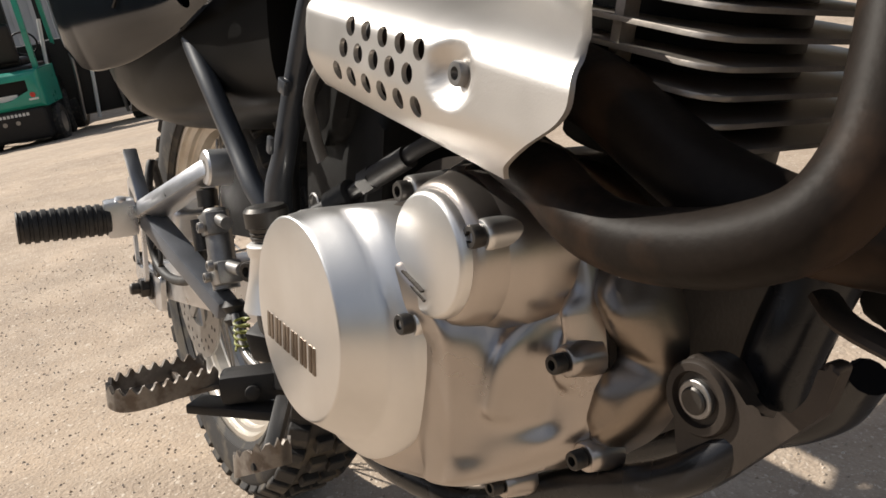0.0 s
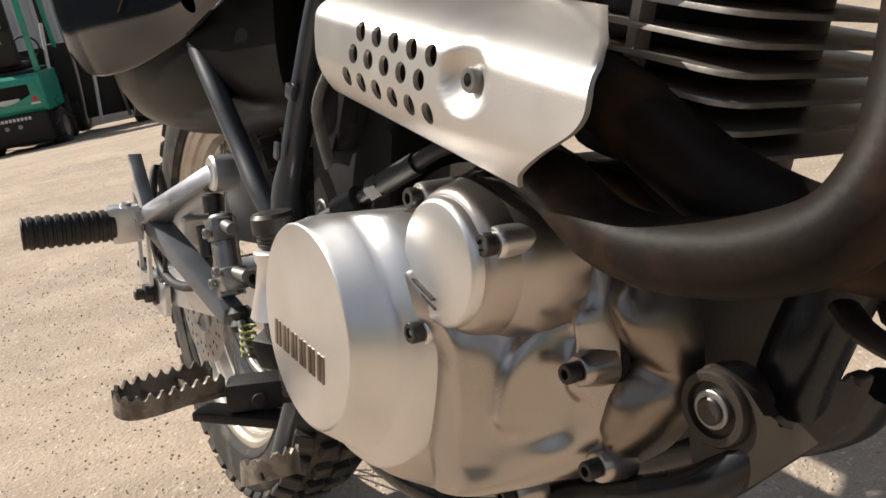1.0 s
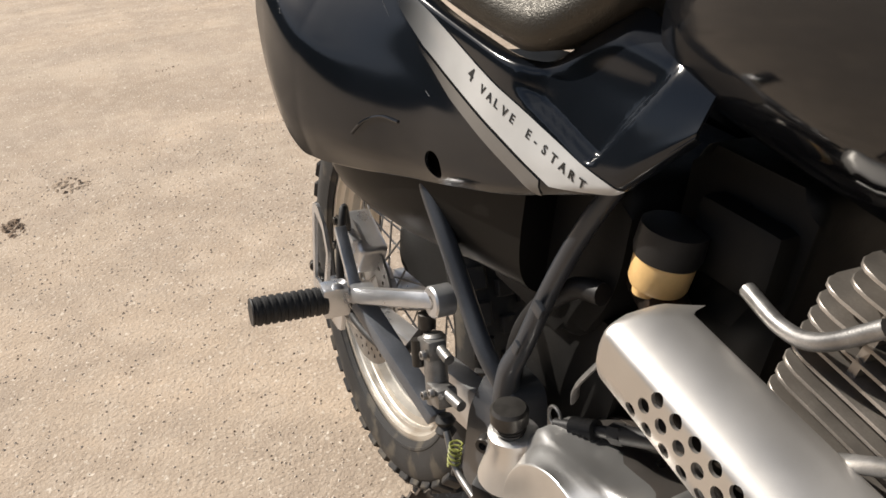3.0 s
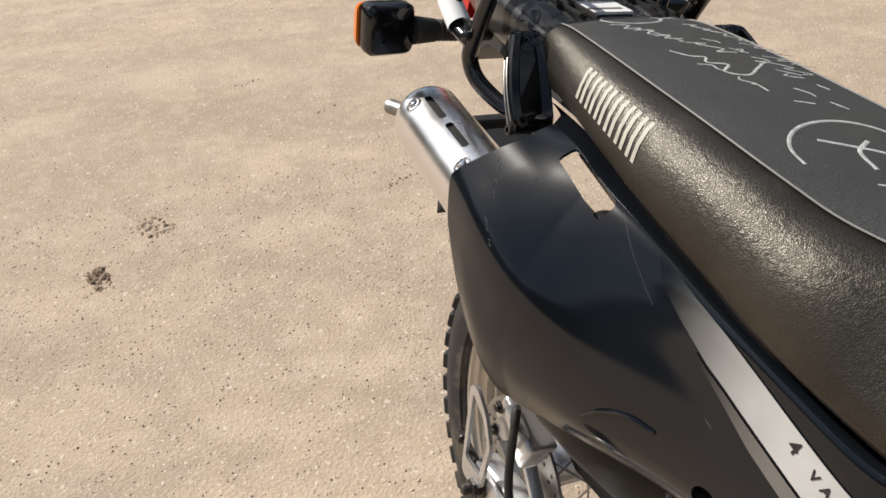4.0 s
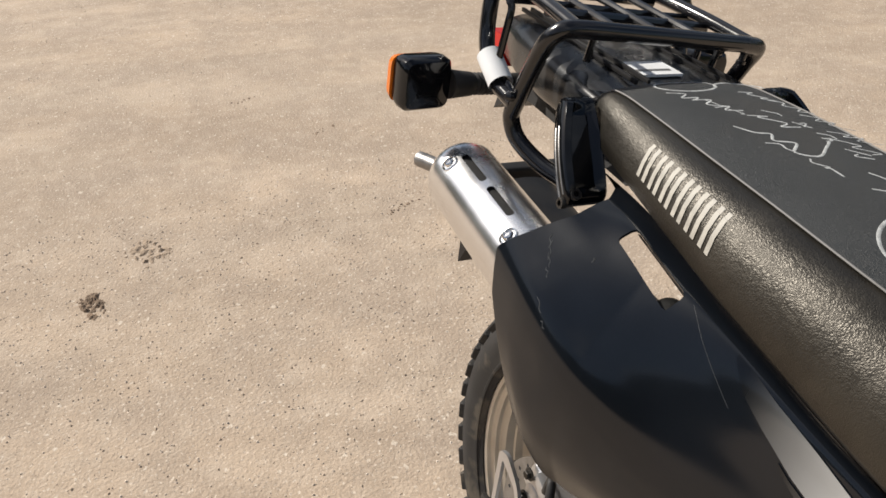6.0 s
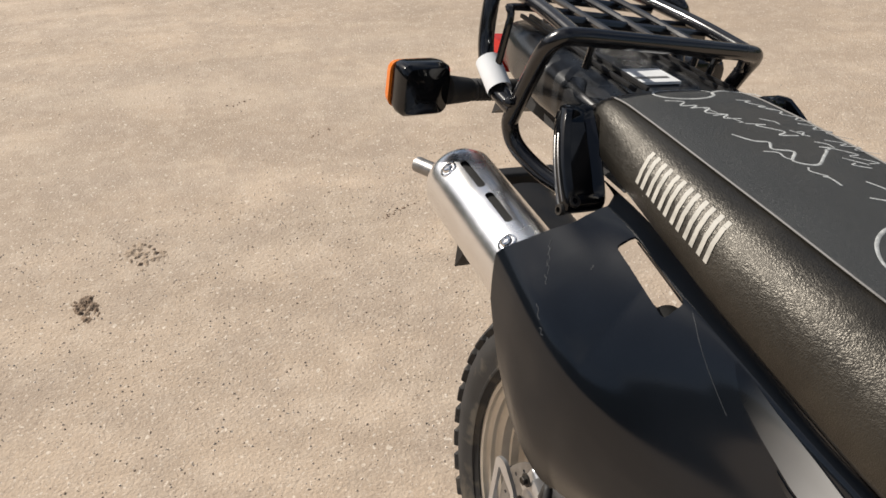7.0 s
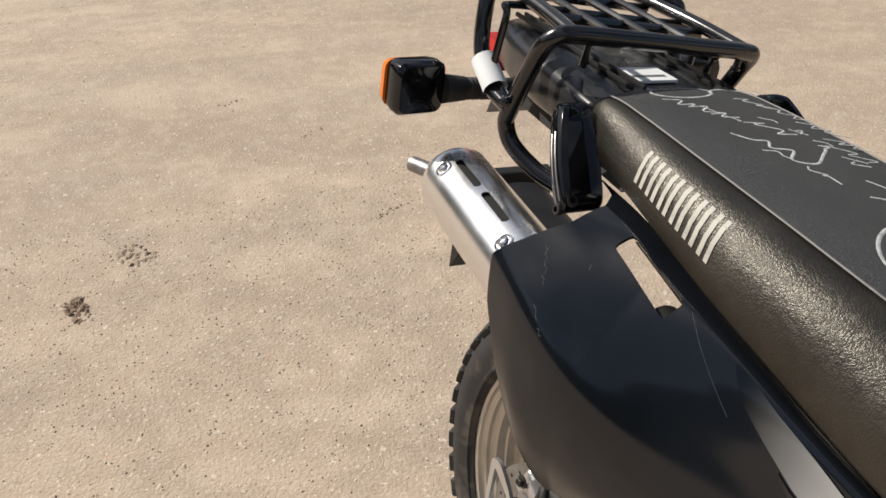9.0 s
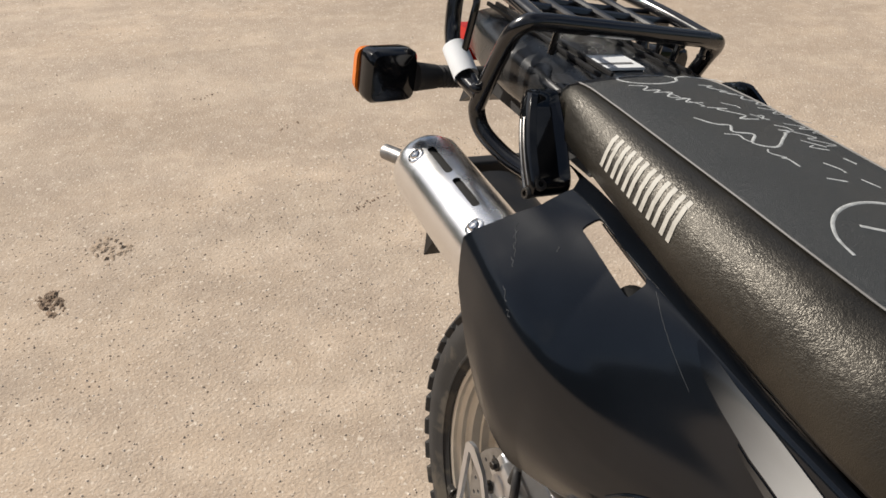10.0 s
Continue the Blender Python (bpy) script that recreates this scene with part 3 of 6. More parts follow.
def build_wheel():
    n = 72
    prof = [(-0.046, 0.238), (-0.0515, 0.246), (-0.0535, 0.2465), (-0.0545, 0.250), (-0.0535, 0.2515), (-0.0555, 0.262), (-0.0575, 0.272), (-0.056, 0.292), (-0.046, 0.306), (-0.025, 0.3125), (0, 0.314),
            (0.025, 0.3125), (0.046, 0.306), (0.056, 0.292), (0.0575, 0.272), (0.0555, 0.262), (0.0535, 0.2515), (0.0545, 0.250), (0.0535, 0.2465), (0.0515, 0.246), (0.046, 0.238)]
    tyre = part("tyre", lathe(prof, AXLE, (0, 1, 0), n, False), M_TYRE, bike, "dusty black knobbly rear tyre")
    lug = []
    for k in range(44):
        a0 = 2 * math.pi * k / 44
        rot = Matrix.Rotation(a0, 3, "Y")
        for side in (-1, 1):
            b = block((side * 0, 0, 0), (0.030, 0.026, 0.013), None, 0.002, 1)
            bmesh.ops.transform(b, matrix=(Matrix.Rotation(-side * 0.62, 3, "X")).to_4x4(), verts=b.verts)
            bmesh.ops.translate(b, vec=(0, side * 0.0445, 0.307), verts=b.verts)
            bmesh.ops.transform(b, matrix=Matrix.Translation(AXLE) @ rot.to_4x4(), verts=b.verts)
            lug.append(b)
        rot2 = Matrix.Rotation(a0 + math.pi / 44, 3, "Y")
        for off in (-0.014, 0.014):
            b = block((0.006 * (1 if off > 0 else -1), off, 0.3175), (0.022, 0.022, 0.011), None, 0.0015, 1)
            bmesh.ops.transform(b, matrix=Matrix.Translation(AXLE) @ rot2.to_4x4(), verts=b.verts)
            lug.append(b)
    tagged(part("tread", join(*lug), M_TYRE, tyre), kind="stuff")
    rim = [(-0.044, 0.244), (-0.040, 0.246), (-0.038, 0.240), (-0.038, 0.230), (-0.030, 0.222), (-0.014, 0.214), (0.014, 0.214), (0.030, 0.222),
           (0.038, 0.230), (0.038, 0.240), (0.040, 0.246), (0.044, 0.244), (0.044, 0.236), (0.0425, 0.231), (0.036, 0.229), (0.033, 0.222), (0.025, 0.220), (0.022, 0.209), (0.009, 0.206), (0.007, 0.203), (-0.007, 0.203), (-0.009, 0.206), (-0.022, 0.209), (-0.025, 0.220), (-0.033, 0.222), (-0.036, 0.229), (-0.0425, 0.231), (-0.044, 0.236)]
    a, u, v = basis((0, 1, 0))
    rings = [[AXLE + a * h + (u * math.cos(t) + v * math.sin(t)) * r for h, r in rim] for t in (2 * math.pi * k / n for k in range(n + 1))]
    part("rim", loft(rings, caps=False), M_RIM, bike, "dusty pale alloy wheel rim", sharp=20)
    hub = part("hub", lathe([(-0.055, 0.02), (-0.055, 0.045), (-0.045, 0.05), (-0.03, 0.03), (0.03, 0.03), (0.045, 0.05), (0.055, 0.045), (0.055, 0.02)], AXLE, (0, 1, 0), 32), M_ALLOY, bike)
    for k in range(32):
        side = -1 if k % 2 else 1
        a0 = 2 * math.pi * k / 32
        a1 = a0 + (0.55 if (k // 2) % 2 else -0.55)
        p = AXLE + Vector((0.046 * math.sin(a0), side * 0.045, 0.046 * math.cos(a0)))
        q = AXLE + Vector((0.208 * math.sin(a1), side * 0.006, 0.208 * math.cos(a1)))
        sp = part("spoke", tube([p, q], 0.0017, 6, 1), M_STEEL, hub)
        part("nipple", tube([q.lerp(p, 0.0), q.lerp(p, 0.07)], 0.0032, 6, 1), M_STEEL, sp)
    # brake disc on the right, with slots and holes
    d = AXLE + Vector((0, -0.078, 0))
    cuts = []
    for k in range(24):
        t = 2 * math.pi * k / 24
        for r0, dt in ((0.098, 0), (0.087, 0.08)):
            c = d + Vector((r0 * math.sin(t + dt), 0, r0 * math.cos(t + dt)))
            cuts.append(lathe([(-0.01, 0.0032), (0.01, 0.0032)], c, (0, 1, 0), 10))
    ann = lathe([(-0.002, 0.11), (0.002, 0.11)], d, (0, 1, 0), 64)
    inner = lathe([(-0.01, 0.066), (0.01, 0.066)], d, (0, 1, 0), 48)
    dk = part("brake_disc", cut(ann, inner, join(*cuts)), M_STEEL, bike, "drilled steel rear brake disc")
    part("disc_carrier", join(*[bar_along(d + Vector((0.03 * math.sin(t), 0, 0.03 * math.cos(t))), d + Vector((0.072 * math.sin(t + 0.5), 0, 0.072 * math.cos(t + 0.5))), 0.016, 0.004, (0, 1, 0), 0.001)
                                for t in (2 * math.pi * k / 6 for k in range(6))]), M_STEEL, dk)


build_wheel()


# -- swingarm, axle, caliper --
def build_swingarm():
    for s in (-1, 1):
        part("swingarm_leg", bar_along((0.50, s * 0.095, 0.425), (-0.02, s * 0.118, 0.330), 0.030, 0.058, bevel=0.006, w2=0.028, h2=0.050), M_ALLOY, bike, "silver box-section swingarm")
    part("swingarm_bridge", bar_along((0.40, -0.1, 0.41), (0.40, 0.1, 0.41), 0.05, 0.05, bevel=0.01), M_ALLOY, bike)
    plate = part("axle_plate", slab(rounded([(-0.055, 0.300), (0.055, 0.302), (0.060, 0.352), (-0.050, 0.352)], 0.01), -0.132, -0.139, 0.002), M_ALLOY, bike)
    part("chain_adjuster", join(hex_bolt((-0.062, -0.138, 0.352), (-1, 0, 0), 0.006, 0.012), bar_along((-0.06, -0.137, 0.352), (-0.02, -0.137, 0.350), 0.008, 0.008, bevel=0.001)), M_DARKBOLT, plate)
    part("axle_nut", join(lathe([(0, 0.018), (0.003, 0.018), (0.0035, 0.016)], (0, -0.139, 0.325), (0, -1, 0), 28), hex_bolt((0, -0.142, 0.325), (0, -1, 0), 0.0135, 0.012, False),
                          lathe([(0, 0.008), (0.010, 0.008), (0.012, 0.006)], (0, -0.154, 0.325), (0, -1, 0), 18)), M_DARKBOLT, bike, "dark axle nut")
    # caliper over the disc, with its slotted alloy guard
    cal = part("brake_caliper", join(block((0.010, -0.090, 0.425), (0.085, 0.044, 0.050), Matrix.Rotation(0.35, 3, "Y"), 0.008, 3), block((0.015, -0.112, 0.440), (0.05, 0.016, 0.03), Matrix.Rotation(0.35, 3, "Y"), 0.004),
                                     lathe([(0, 0.016), (0.008, 0.016), (0.010, 0.013)], (0.0, -0.112, 0.425), (0, -1, 0), 20)), M_ALLOY, bike, "silver rear brake caliper")
    for z in (0.452, 0.412):
        part("caliper_bolt", hex_bolt((-0.012, -0.122, z), (0, -1, 0), 0.006, 0.006), M_DARKBOLT, cal)
    outer = rounded([(-0.040, 0.330), (0.015, 0.335), (0.022, 0.42), (0.000, 0.455), (-0.030, 0.475), (-0.048, 0.468)], 0.008)
    hole = rounded([(-0.034, 0.350), (0.006, 0.352), (0.014, 0.415), (-0.004, 0.445), (-0.038, 0.460)], 0.005)
    part("caliper_guard", cut(slab(outer, -0.143, -0.148, 0), slab(hole, -0.12, -0.17, 0)), M_ALLOY, bike, "slotted alloy caliper guard plate")
    part("brake_hose", tube([(0.02, -0.118, 0.455), (0.045, -0.135, 0.50), (0.075, -0.150, 0.43), (0.10, -0.150, 0.385), (0.17, -0.148, 0.378), (0.26, -0.145, 0.405), (0.315, -0.145, 0.47), (0.333, -0.147, 0.50)], 0.0055, 10), M_RUBBER, bike, "black rubber brake hose")
    part("hose_guide", tube([(0.105 + 0.017 * math.cos(t), -0.150 + 0.002 * math.sin(t), 0.388 + 0.020 * math.sin(t)) for t in (k * math.pi / 5 for k in range(11))], 0.0028, 8, 3), M_DARKBOLT, bike)


build_swingarm()


# -- passenger peg bracket --
M_ARM = material("blue_grey_bracket_paint", (0.15, 0.16, 0.18), 0.42, 0.25, scale=30, amount=0.2, fine=500, bump=0.08)


def build_passenger_peg():
    root, top, low, up = Vector((0.212, -0.180, 0.468)), Vector((0.345, -0.141, 0.531)), Vector((0.375, -0.148, 0.398)), Vector((0.150, -0.180, 0.530))
    br = part("peg_bracket", join(bar_along(root, top, 0.020, 0.034, (0, -1, 0.2), 0.007, h2=0.026), lathe([(-0.011, 0.0175), (0.010, 0.0175), (0.012, 0.0155)], top, (0, -1, 0), 24),
                                  bar_along(root, up, 0.007, 0.015, (0, -1, 0), 0.002),
                                  bar_along(root + Vector((-0.015, 0.008, -0.004)), root + Vector((0.012, 0.004, 0)), 0.03, 0.03, bevel=0.006)), M_ALLOY, bike, "cast alloy passenger footrest bracket")
    part("bracket_arm", bar_along(root + Vector((0.006, 0.002, -0.004)), low, 0.020, 0.025, (0, -1, 0), 0.004, h2=0.022), M_ARM, br, "grey painted lower arm")
    part("bracket_bolt", cap_bolt(top + Vector((0, -0.006, 0)), (0, -1, 0), 0.0085, 0.006), M_STEEL, br)
    part("peg_hinge", join(bar_along((0.207, -0.190, 0.466), (0.204, -0.222, 0.464), 0.026, 0.040, bevel=0.005), lathe([(0, 0.006), (0.003, 0.006), (0.004, 0.004)], (0.212, -0.206, 0.484), (0.3, 0, 1), 16)), M_ALLOY, bike)
    prof = []
    for k in range(10):
        h0 = 0.0005 + k * 0.0086
        prof += [(h0, 0.0155), (h0 + 0.0008, 0.0172), (h0 + 0.0052, 0.0172), (h0 + 0.006, 0.0155)]
    prof = [(0, 0.010)] + prof + [(0.0865, 0.0155), (0.0880, 0.0168), (0.0895, 0.0160), (0.0900, 0.0)]
    part("footrest_rubber", lathe(prof, (0.204, -0.216, 0.464), (-0.06, -0.998, -0.01), 28), M_RUBBER, bike, "ribbed black rubber passenger footrest")


build_passenger_peg()


M_RACKTUBE = material("worn_black_tube_paint", (0.014, 0.014, 0.016), 0.28, 0.0, scale=18, amount=0.3, fine=400, bump=0.05, spec=0.4)


# -- frame tubes --
def build_frame():
    for s in (-1, 1):
        part("subframe_stay", tube([(0.232, s * 0.147, 0.745), (0.262, s * 0.147, 0.700), (0.303, s * 0.145, 0.650), (0.350, s * 0.142, 0.605), (0.390, s * 0.136, 0.558), (0.428, s * 0.134, 0.523), (0.454, s * 0.124, 0.494)], 0.0098, 16), M_FRAME, bike, "grey painted frame stay tube")
        part("frame_tube", tube([(0.536, s * 0.092, 0.755), (0.513, s * 0.108, 0.692), (0.493, s * 0.116, 0.628), (0.478, s * 0.124, 0.560), (0.463, s * 0.126, 0.512), (0.45, s * 0.11, 0.42)], [0.0088, 0.0088, 0.0090, 0.0095, 0.012, 0.016], 16), M_FRAME, bike, "grey painted frame tube")
    part("frame_tab", block((0.500, -0.131, 0.612), (0.014, 0.006, 0.012), Matrix.Rotation(0.3, 3, "Y"), 0.002), M_FRAME, bike)
    part("frame_tab", block((0.488, -0.140, 0.566), (0.008, 0.004, 0.014), Matrix.Rotation(0.3, 3, "Y"), 0.0015), M_FRAME, bike)
    part("pivot_plate", slab(rounded([(0.405, 0.33), (0.475, 0.34), (0.50, 0.42), (0.48, 0.50), (0.43, 0.50), (0.405, 0.43)], 0.015), -0.09, -0.128, 0.005), M_FRAME, bike)
    # cradle under the engine and the front down tube
    for s in (-1, 1):
        part("cradle_tube", tube([(0.45, s * 0.085, 0.36), (0.53, s * 0.080, 0.305), (0.64, s * 0.072, 0.312), (0.690, s * 0.066, 0.328), (0.760, s * 0.062, 0.374), (0.825, s * 0.060, 0.408), (0.862, s * 0.056, 0.436), (0.885, s * 0.04, 0.47)], 0.0115, 14), M_RACKTUBE, bike, "dark frame cradle tube")
    part("down_tube", tube([(0.868, -0.022, 0.462), (0.876, -0.022, 0.50), (0.893, -0.012, 0.56), (0.95, 0, 0.72), (0.985, 0, 0.90)], 0.019, 16), M_RACKTUBE, bike)
    plate = slab(rounded([(0.838, 0.478), (0.846, 0.491), (0.858, 0.4925), (0.872, 0.487), (0.886, 0.474), (0.902, 0.478), (0.912, 0.492), (0.916, 0.511), (0.925, 0.511), (0.919, 0.486), (0.900, 0.464), (0.878, 0.438), (0.850, 0.416), (0.842, 0.445)], 0.005), -0.050, -0.060, 0.003)
    part("engine_mount_plate", plate, M_MOUNT, bike, "dark brown-grey engine mounting plate")
    part("mount_boss", lathe([(-0.02, 0.020), (0.002, 0.020), (0.004, 0.0185), (0.004, 0.0145), (0.001, 0.0135)], (0.856, -0.060, 0.471), (0, -1, 0), 36), M_MOUNT, bike)
    part("mount_washer", lathe([(0, 0.0100), (0.003, 0.0100), (0.0035, 0.0094), (0.0035, 0.0072)], (0.856, -0.061, 0.471), (0, -1, 0), 28), M_STEEL, bike)
    part("mount_bolt", lathe([(0, 0.0072), (0.003, 0.0072), (0.0038, 0.0062), (0.0038, 0.001)], (0.856, -0.0625, 0.4705), (0, -1, 0), 24), M_DARKBOLT, bike)
    # Added plate: its black stands in for the shaded view behind the header pipes
    part("dark_backing_plate", slab(rounded([(0.875, 0.500), (0.960, 0.505), (1.030, 0.62), (1.060, 0.80), (0.930, 0.80), (0.890, 0.62)], 0.02), 0.070, 0.030, 0.006), M_DARK, bike, "added dark plate standing in for the shade behind the header pipes")
    part("horn_bracket", tube([(0.905, -0.045, 0.534), (0.925, -0.06, 0.530), (0.955, -0.062, 0.524)], 0.007, 10, 4, 0.6), M_MOUNT, bike)


build_frame()


# -- engine --
def build_engine():
    SET_OFF["by"] = Vector((0.0, 0, 0.002))
    body = [(0.500, 0.395), (0.515, 0.520), (0.590, 0.560), (0.765, 0.580), (0.800, 0.555), (0.818, 0.520), (0.826, 0.483), (0.820, 0.448), (0.805, 0.425), (0.765, 0.385), (0.600, 0.345)]
    part("inner_case", slab(rounded(body, 0.03, 5), 0.085, -0.048, 0.010, 3), M_CASE_DARK, bike, "inner crankcase in near black, gap shade put into its colour")
    face = rounded([(0.690, 0.385), (0.690, 0.560), (0.765, 0.580), (0.806, 0.556), (0.826, 0.523), (0.837, 0.490), (0.835, 0.455), (0.820, 0.428), (0.780, 0.392)], 0.02, 6)
    def case_height(x, z):
        return (0.066 + 0.016 * ridge(x, z, (0.812, 0.504), (0.806, 0.510), 0.017) + 0.014 * ridge(x, z, (0.806, 0.452), (0.800, 0.440), 0.020)
                - 0.006 * ridge(x, z, (0.790, 0.478), (0.832, 0.474), 0.006) + 0.005 * ridge(x, z, (0.79, 0.41), (0.82, 0.44), 0.007))
    part("crankcase", sculpt(face, (0.77, 0.475), -0.046, case_height, 40, 0.22), M_CASE, bike, "stained silver crankcase with rounded swellings, shade put into its colour", sharp=60)
    cover = [(0.520, 0.420), (0.524, 0.478), (0.546, 0.512), (0.602, 0.534), (0.690, 0.556), (0.750, 0.562), (0.786, 0.545), (0.796, 0.508), (0.804, 0.470), (0.802, 0.430), (0.778, 0.398), (0.735, 0.374), (0.660, 0.356), (0.570, 0.362)]
    def ease(t):
        t = min(1.0, max(0.0, t))
        return t * t * (3 - 2 * t)
    def cover_height(x, z):
        r = math.hypot(x - 0.622, z - 0.458)
        # face of the cover, swelling up to the clutch and rounding over into the front wall
        h = 0.137 + 0.007 * ease((0.118 - r) / 0.03) - 0.007 * ridge(x, z, (0.700, 0.382), (0.716, 0.470), 0.012)
        edge_x = 0.742 - 1.5 * 0.008 * math.log(1 + math.exp((z - 0.487) / 0.008))
        wall = ease((x - edge_x) / 0.052)
        h -= 0.052 * wall + 0.003 * ease((x - edge_x) / 0.022)
        # cast swellings and hollows of the front wall
        h += 0.010 * ridge(x, z, (0.769, 0.492), (0.764, 0.440), 0.0075) + 0.010 * ridge(x, z, (0.787, 0.500), (0.786, 0.462), 0.007)
        h -= 0.006 * ridge(x, z, (0.778, 0.485), (0.775, 0.430), 0.0075) + 0.005 * ridge(x, z, (0.757, 0.500), (0.752, 0.410), 0.010)
        h += 0.003 * ridge(x, z, (0.775, 0.418), (0.760, 0.405), 0.012)
        return h + 0.004 * math.exp(-(math.hypot(x - 0.729, z - 0.526) / 0.058) ** 4) * (1 - wall)
    part("side_cover", sculpt(rounded(cover, 0.02, 8), (0.668, 0.462), -0.0715, cover_height, 80, 0.10), M_COVER, bike, "satin cast aluminium engine side cover", sharp=60)
    part("cover_joint", slab(rounded([(0.656 + (x - 0.656) * 1.010, 0.465 + (z - 0.465) * 1.010) for x, z in cover], 0.02, 4), -0.0660, -0.0714, 0), M_CASE_DARK, bike)
    C = Vector((0.620, 0, 0.463))
    def flat_top(x, z, r):
        """The casting is planed off along its upper edge."""
        top, soft = 0.5385 + 0.20 * (x - 0.63), 0.004
        return z if r < 0.070 else z - soft * math.log(1 + math.exp((z - top) / soft)) if z - top < 0.1 else top
    rings = []
    for h, r in [(0.110, 0.1040), (0.142, 0.0985), (0.1475, 0.0935), (0.1505, 0.0890), (0.1525, 0.0855), (0.1545, 0.0835), (0.1570, 0.0822), (0.1595, 0.0810), (0.1660, 0.0766), (0.1745, 0.0710), (0.1768, 0.0696), (0.1778, 0.0687), (0.1780, 0.0676), (0.178, 0.001)]:
        k = min(1.0, max(0.0, (0.178 - h) / 0.06))
        c = C + Vector((0.004 * k, 0, -0.006 * k))
        rings.append([Vector((c.x + r * math.cos(t), -h, flat_top(c.x + r * math.cos(t), c.z + r * math.sin(t), r))) for t in (2 * math.pi * q / 120 for q in range(120))])
    clutch = part("clutch_cover", loft(rings), M_CAST, bike, "round brushed aluminium clutch cover with a raised maker's mark", sharp=50)
    # maker's mark: raised plain bars
    o, e = Vector((0.566, -0.178, 0.446)), Vector((0.654, -0.178, 0.443))
    for k in range(12):
        p = o.lerp(e, (k + 0.5 + (0.12 if k % 2 == 0 else -0.12)) / 12)
        part("mark_bar", slab([(p.x - 0.0024, p.z - 0.0095), (p.x + 0.0016, p.z - 0.0095), (p.x + 0.0024, p.z + 0.0095), (p.x - 0.0016, p.z + 0.0095)], -0.1778, -0.1788, 0, 1), M_CASE, clutch)
    # oil filter housing
    D = Vector((0.729, 0, 0.526))
    part("filter_housing", join(lathe([(0.065, 0.050), (0.118, 0.0455), (0.130, 0.0425), (0.134, 0.0405), (0.136, 0.038)], D, (0, -1, 0), 56), lathe([(0.060, 0.060), (0.100, 0.054), (0.112, 0.049), (0.118, 0.0455)], D, (0, -1, 0), 56)), M_COVER, bike, "cast aluminium oil filter housing", sharp=50)
    fc = part("filter_cover", lathe([(0.132, 0.0375), (0.140, 0.0365), (0.1425, 0.0350), (0.1430, 0.0335), (0.1430, 0.001)], D, (0, -1, 0), 56), M_CAST, bike, "round satin filter cover", sharp=50)
    part("mark_bar", bar_along((0.706, -0.1432, 0.512), (0.728, -0.1432, 0.505), 0.0012, 0.0045, (0, -1, 0), 0), M_CASE_DARK, fc)
    part("mark_bar", bar_along((0.707, -0.1434, 0.507), (0.729, -0.1434, 0.4995), 0.0012, 0.0015, (0, -1, 0), 0), M_CASE_DARK, fc)
    for p in ((0.765, -0.131, 0.543), (0.713, -0.144, 0.482), (0.690, -0.131, 0.556)):
        q = Vector(p)
        boss = part("bolt_boss", lathe([(-0.03, 0.0105), (-0.004, 0.0092), (-0.001, 0.0088), (0.0, 0.0080)], q, (0, -1, 0), 28), M_CAST, bike, sharp=50)
        part("socket_bolt", cap_bolt(q, (0, -1, 0), 0.0064, 0.0075), M_DARKBOLT, boss, sharp=30)
    for p in ((0.793, -0.100, 0.474), (0.765, -0.098, 0.404), (0.797, -0.086, 0.415), (0.737, -0.098, 0.372)):
        q = Vector(p)
        boss = part("bolt_boss", lathe([(-0.020, 0.0125), (-0.006, 0.0098), (0.0, 0.0088), (0.001, 0.0078)], q + Vector((0, 0.006, 0)), (0, -1, 0), 24), M_COVER, bike)
        part("socket_bolt", cap_bolt(q + Vector((0, 0.004, 0)), (0, -1, 0), 0.0056, 0.0075), M_DARKBOLT, boss)
    part("bleed_screw", join(lathe([(-0.02, 0.0085), (0.0, 0.0085), (0.002, 0.0075)], (0.722, -0.122, 0.556), (0, -0.1, 1), 20), hex_bolt((0.722, -0.122, 0.562), (0, -0.1, 1), 0.0062, 0.006)), M_DARKBOLT, bike)
    # oil filler neck and cap
    neck = part("filler_neck", lathe([(-0.02, 0.034), (0, 0.027), (0.02, 0.022), (0.024, 0.0235), (0.030, 0.0235), (0.032, 0.020)], (0.517, -0.146, 0.462), (-0.08, -0.10, 1), 32), M_CAST, bike)
    part("filler_cap", lathe([(0.033, 0.0145), (0.036, 0.0155), (0.0365, 0.0145), (0.039, 0.0155), (0.0395, 0.0145), (0.043, 0.0155), (0.044, 0.0175), (0.056, 0.0175), (0.059, 0.015), (0.060, 0)], (0.517, -0.150, 0.462), (-0.08, -0.10, 1), 28), M_DARKBOLT, neck, "dark oil filler cap")
    part("lever_bolt", join(lathe([(-0.03, 0.006), (0, 0.006)], (0.492, -0.160, 0.465), (0.5, -0.8, 0), 14), cap_bolt((0.492, -0.160, 0.465), (0.5, -0.8, 0), 0.0085, 0.010)), M_DARKBOLT, bike, "black socket bolt")
    # cylinder with cooling fins, leaning forward
    tilt = Matrix.Rotation(radians(10), 4, "Y")
    base = Matrix.Translation((0.770, 0, 0.585)) @ tilt
    # Core in near black: the shade between the fins is put into its colour
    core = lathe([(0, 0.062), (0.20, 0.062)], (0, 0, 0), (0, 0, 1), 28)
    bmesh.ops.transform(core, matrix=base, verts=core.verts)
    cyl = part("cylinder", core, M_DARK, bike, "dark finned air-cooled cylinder")
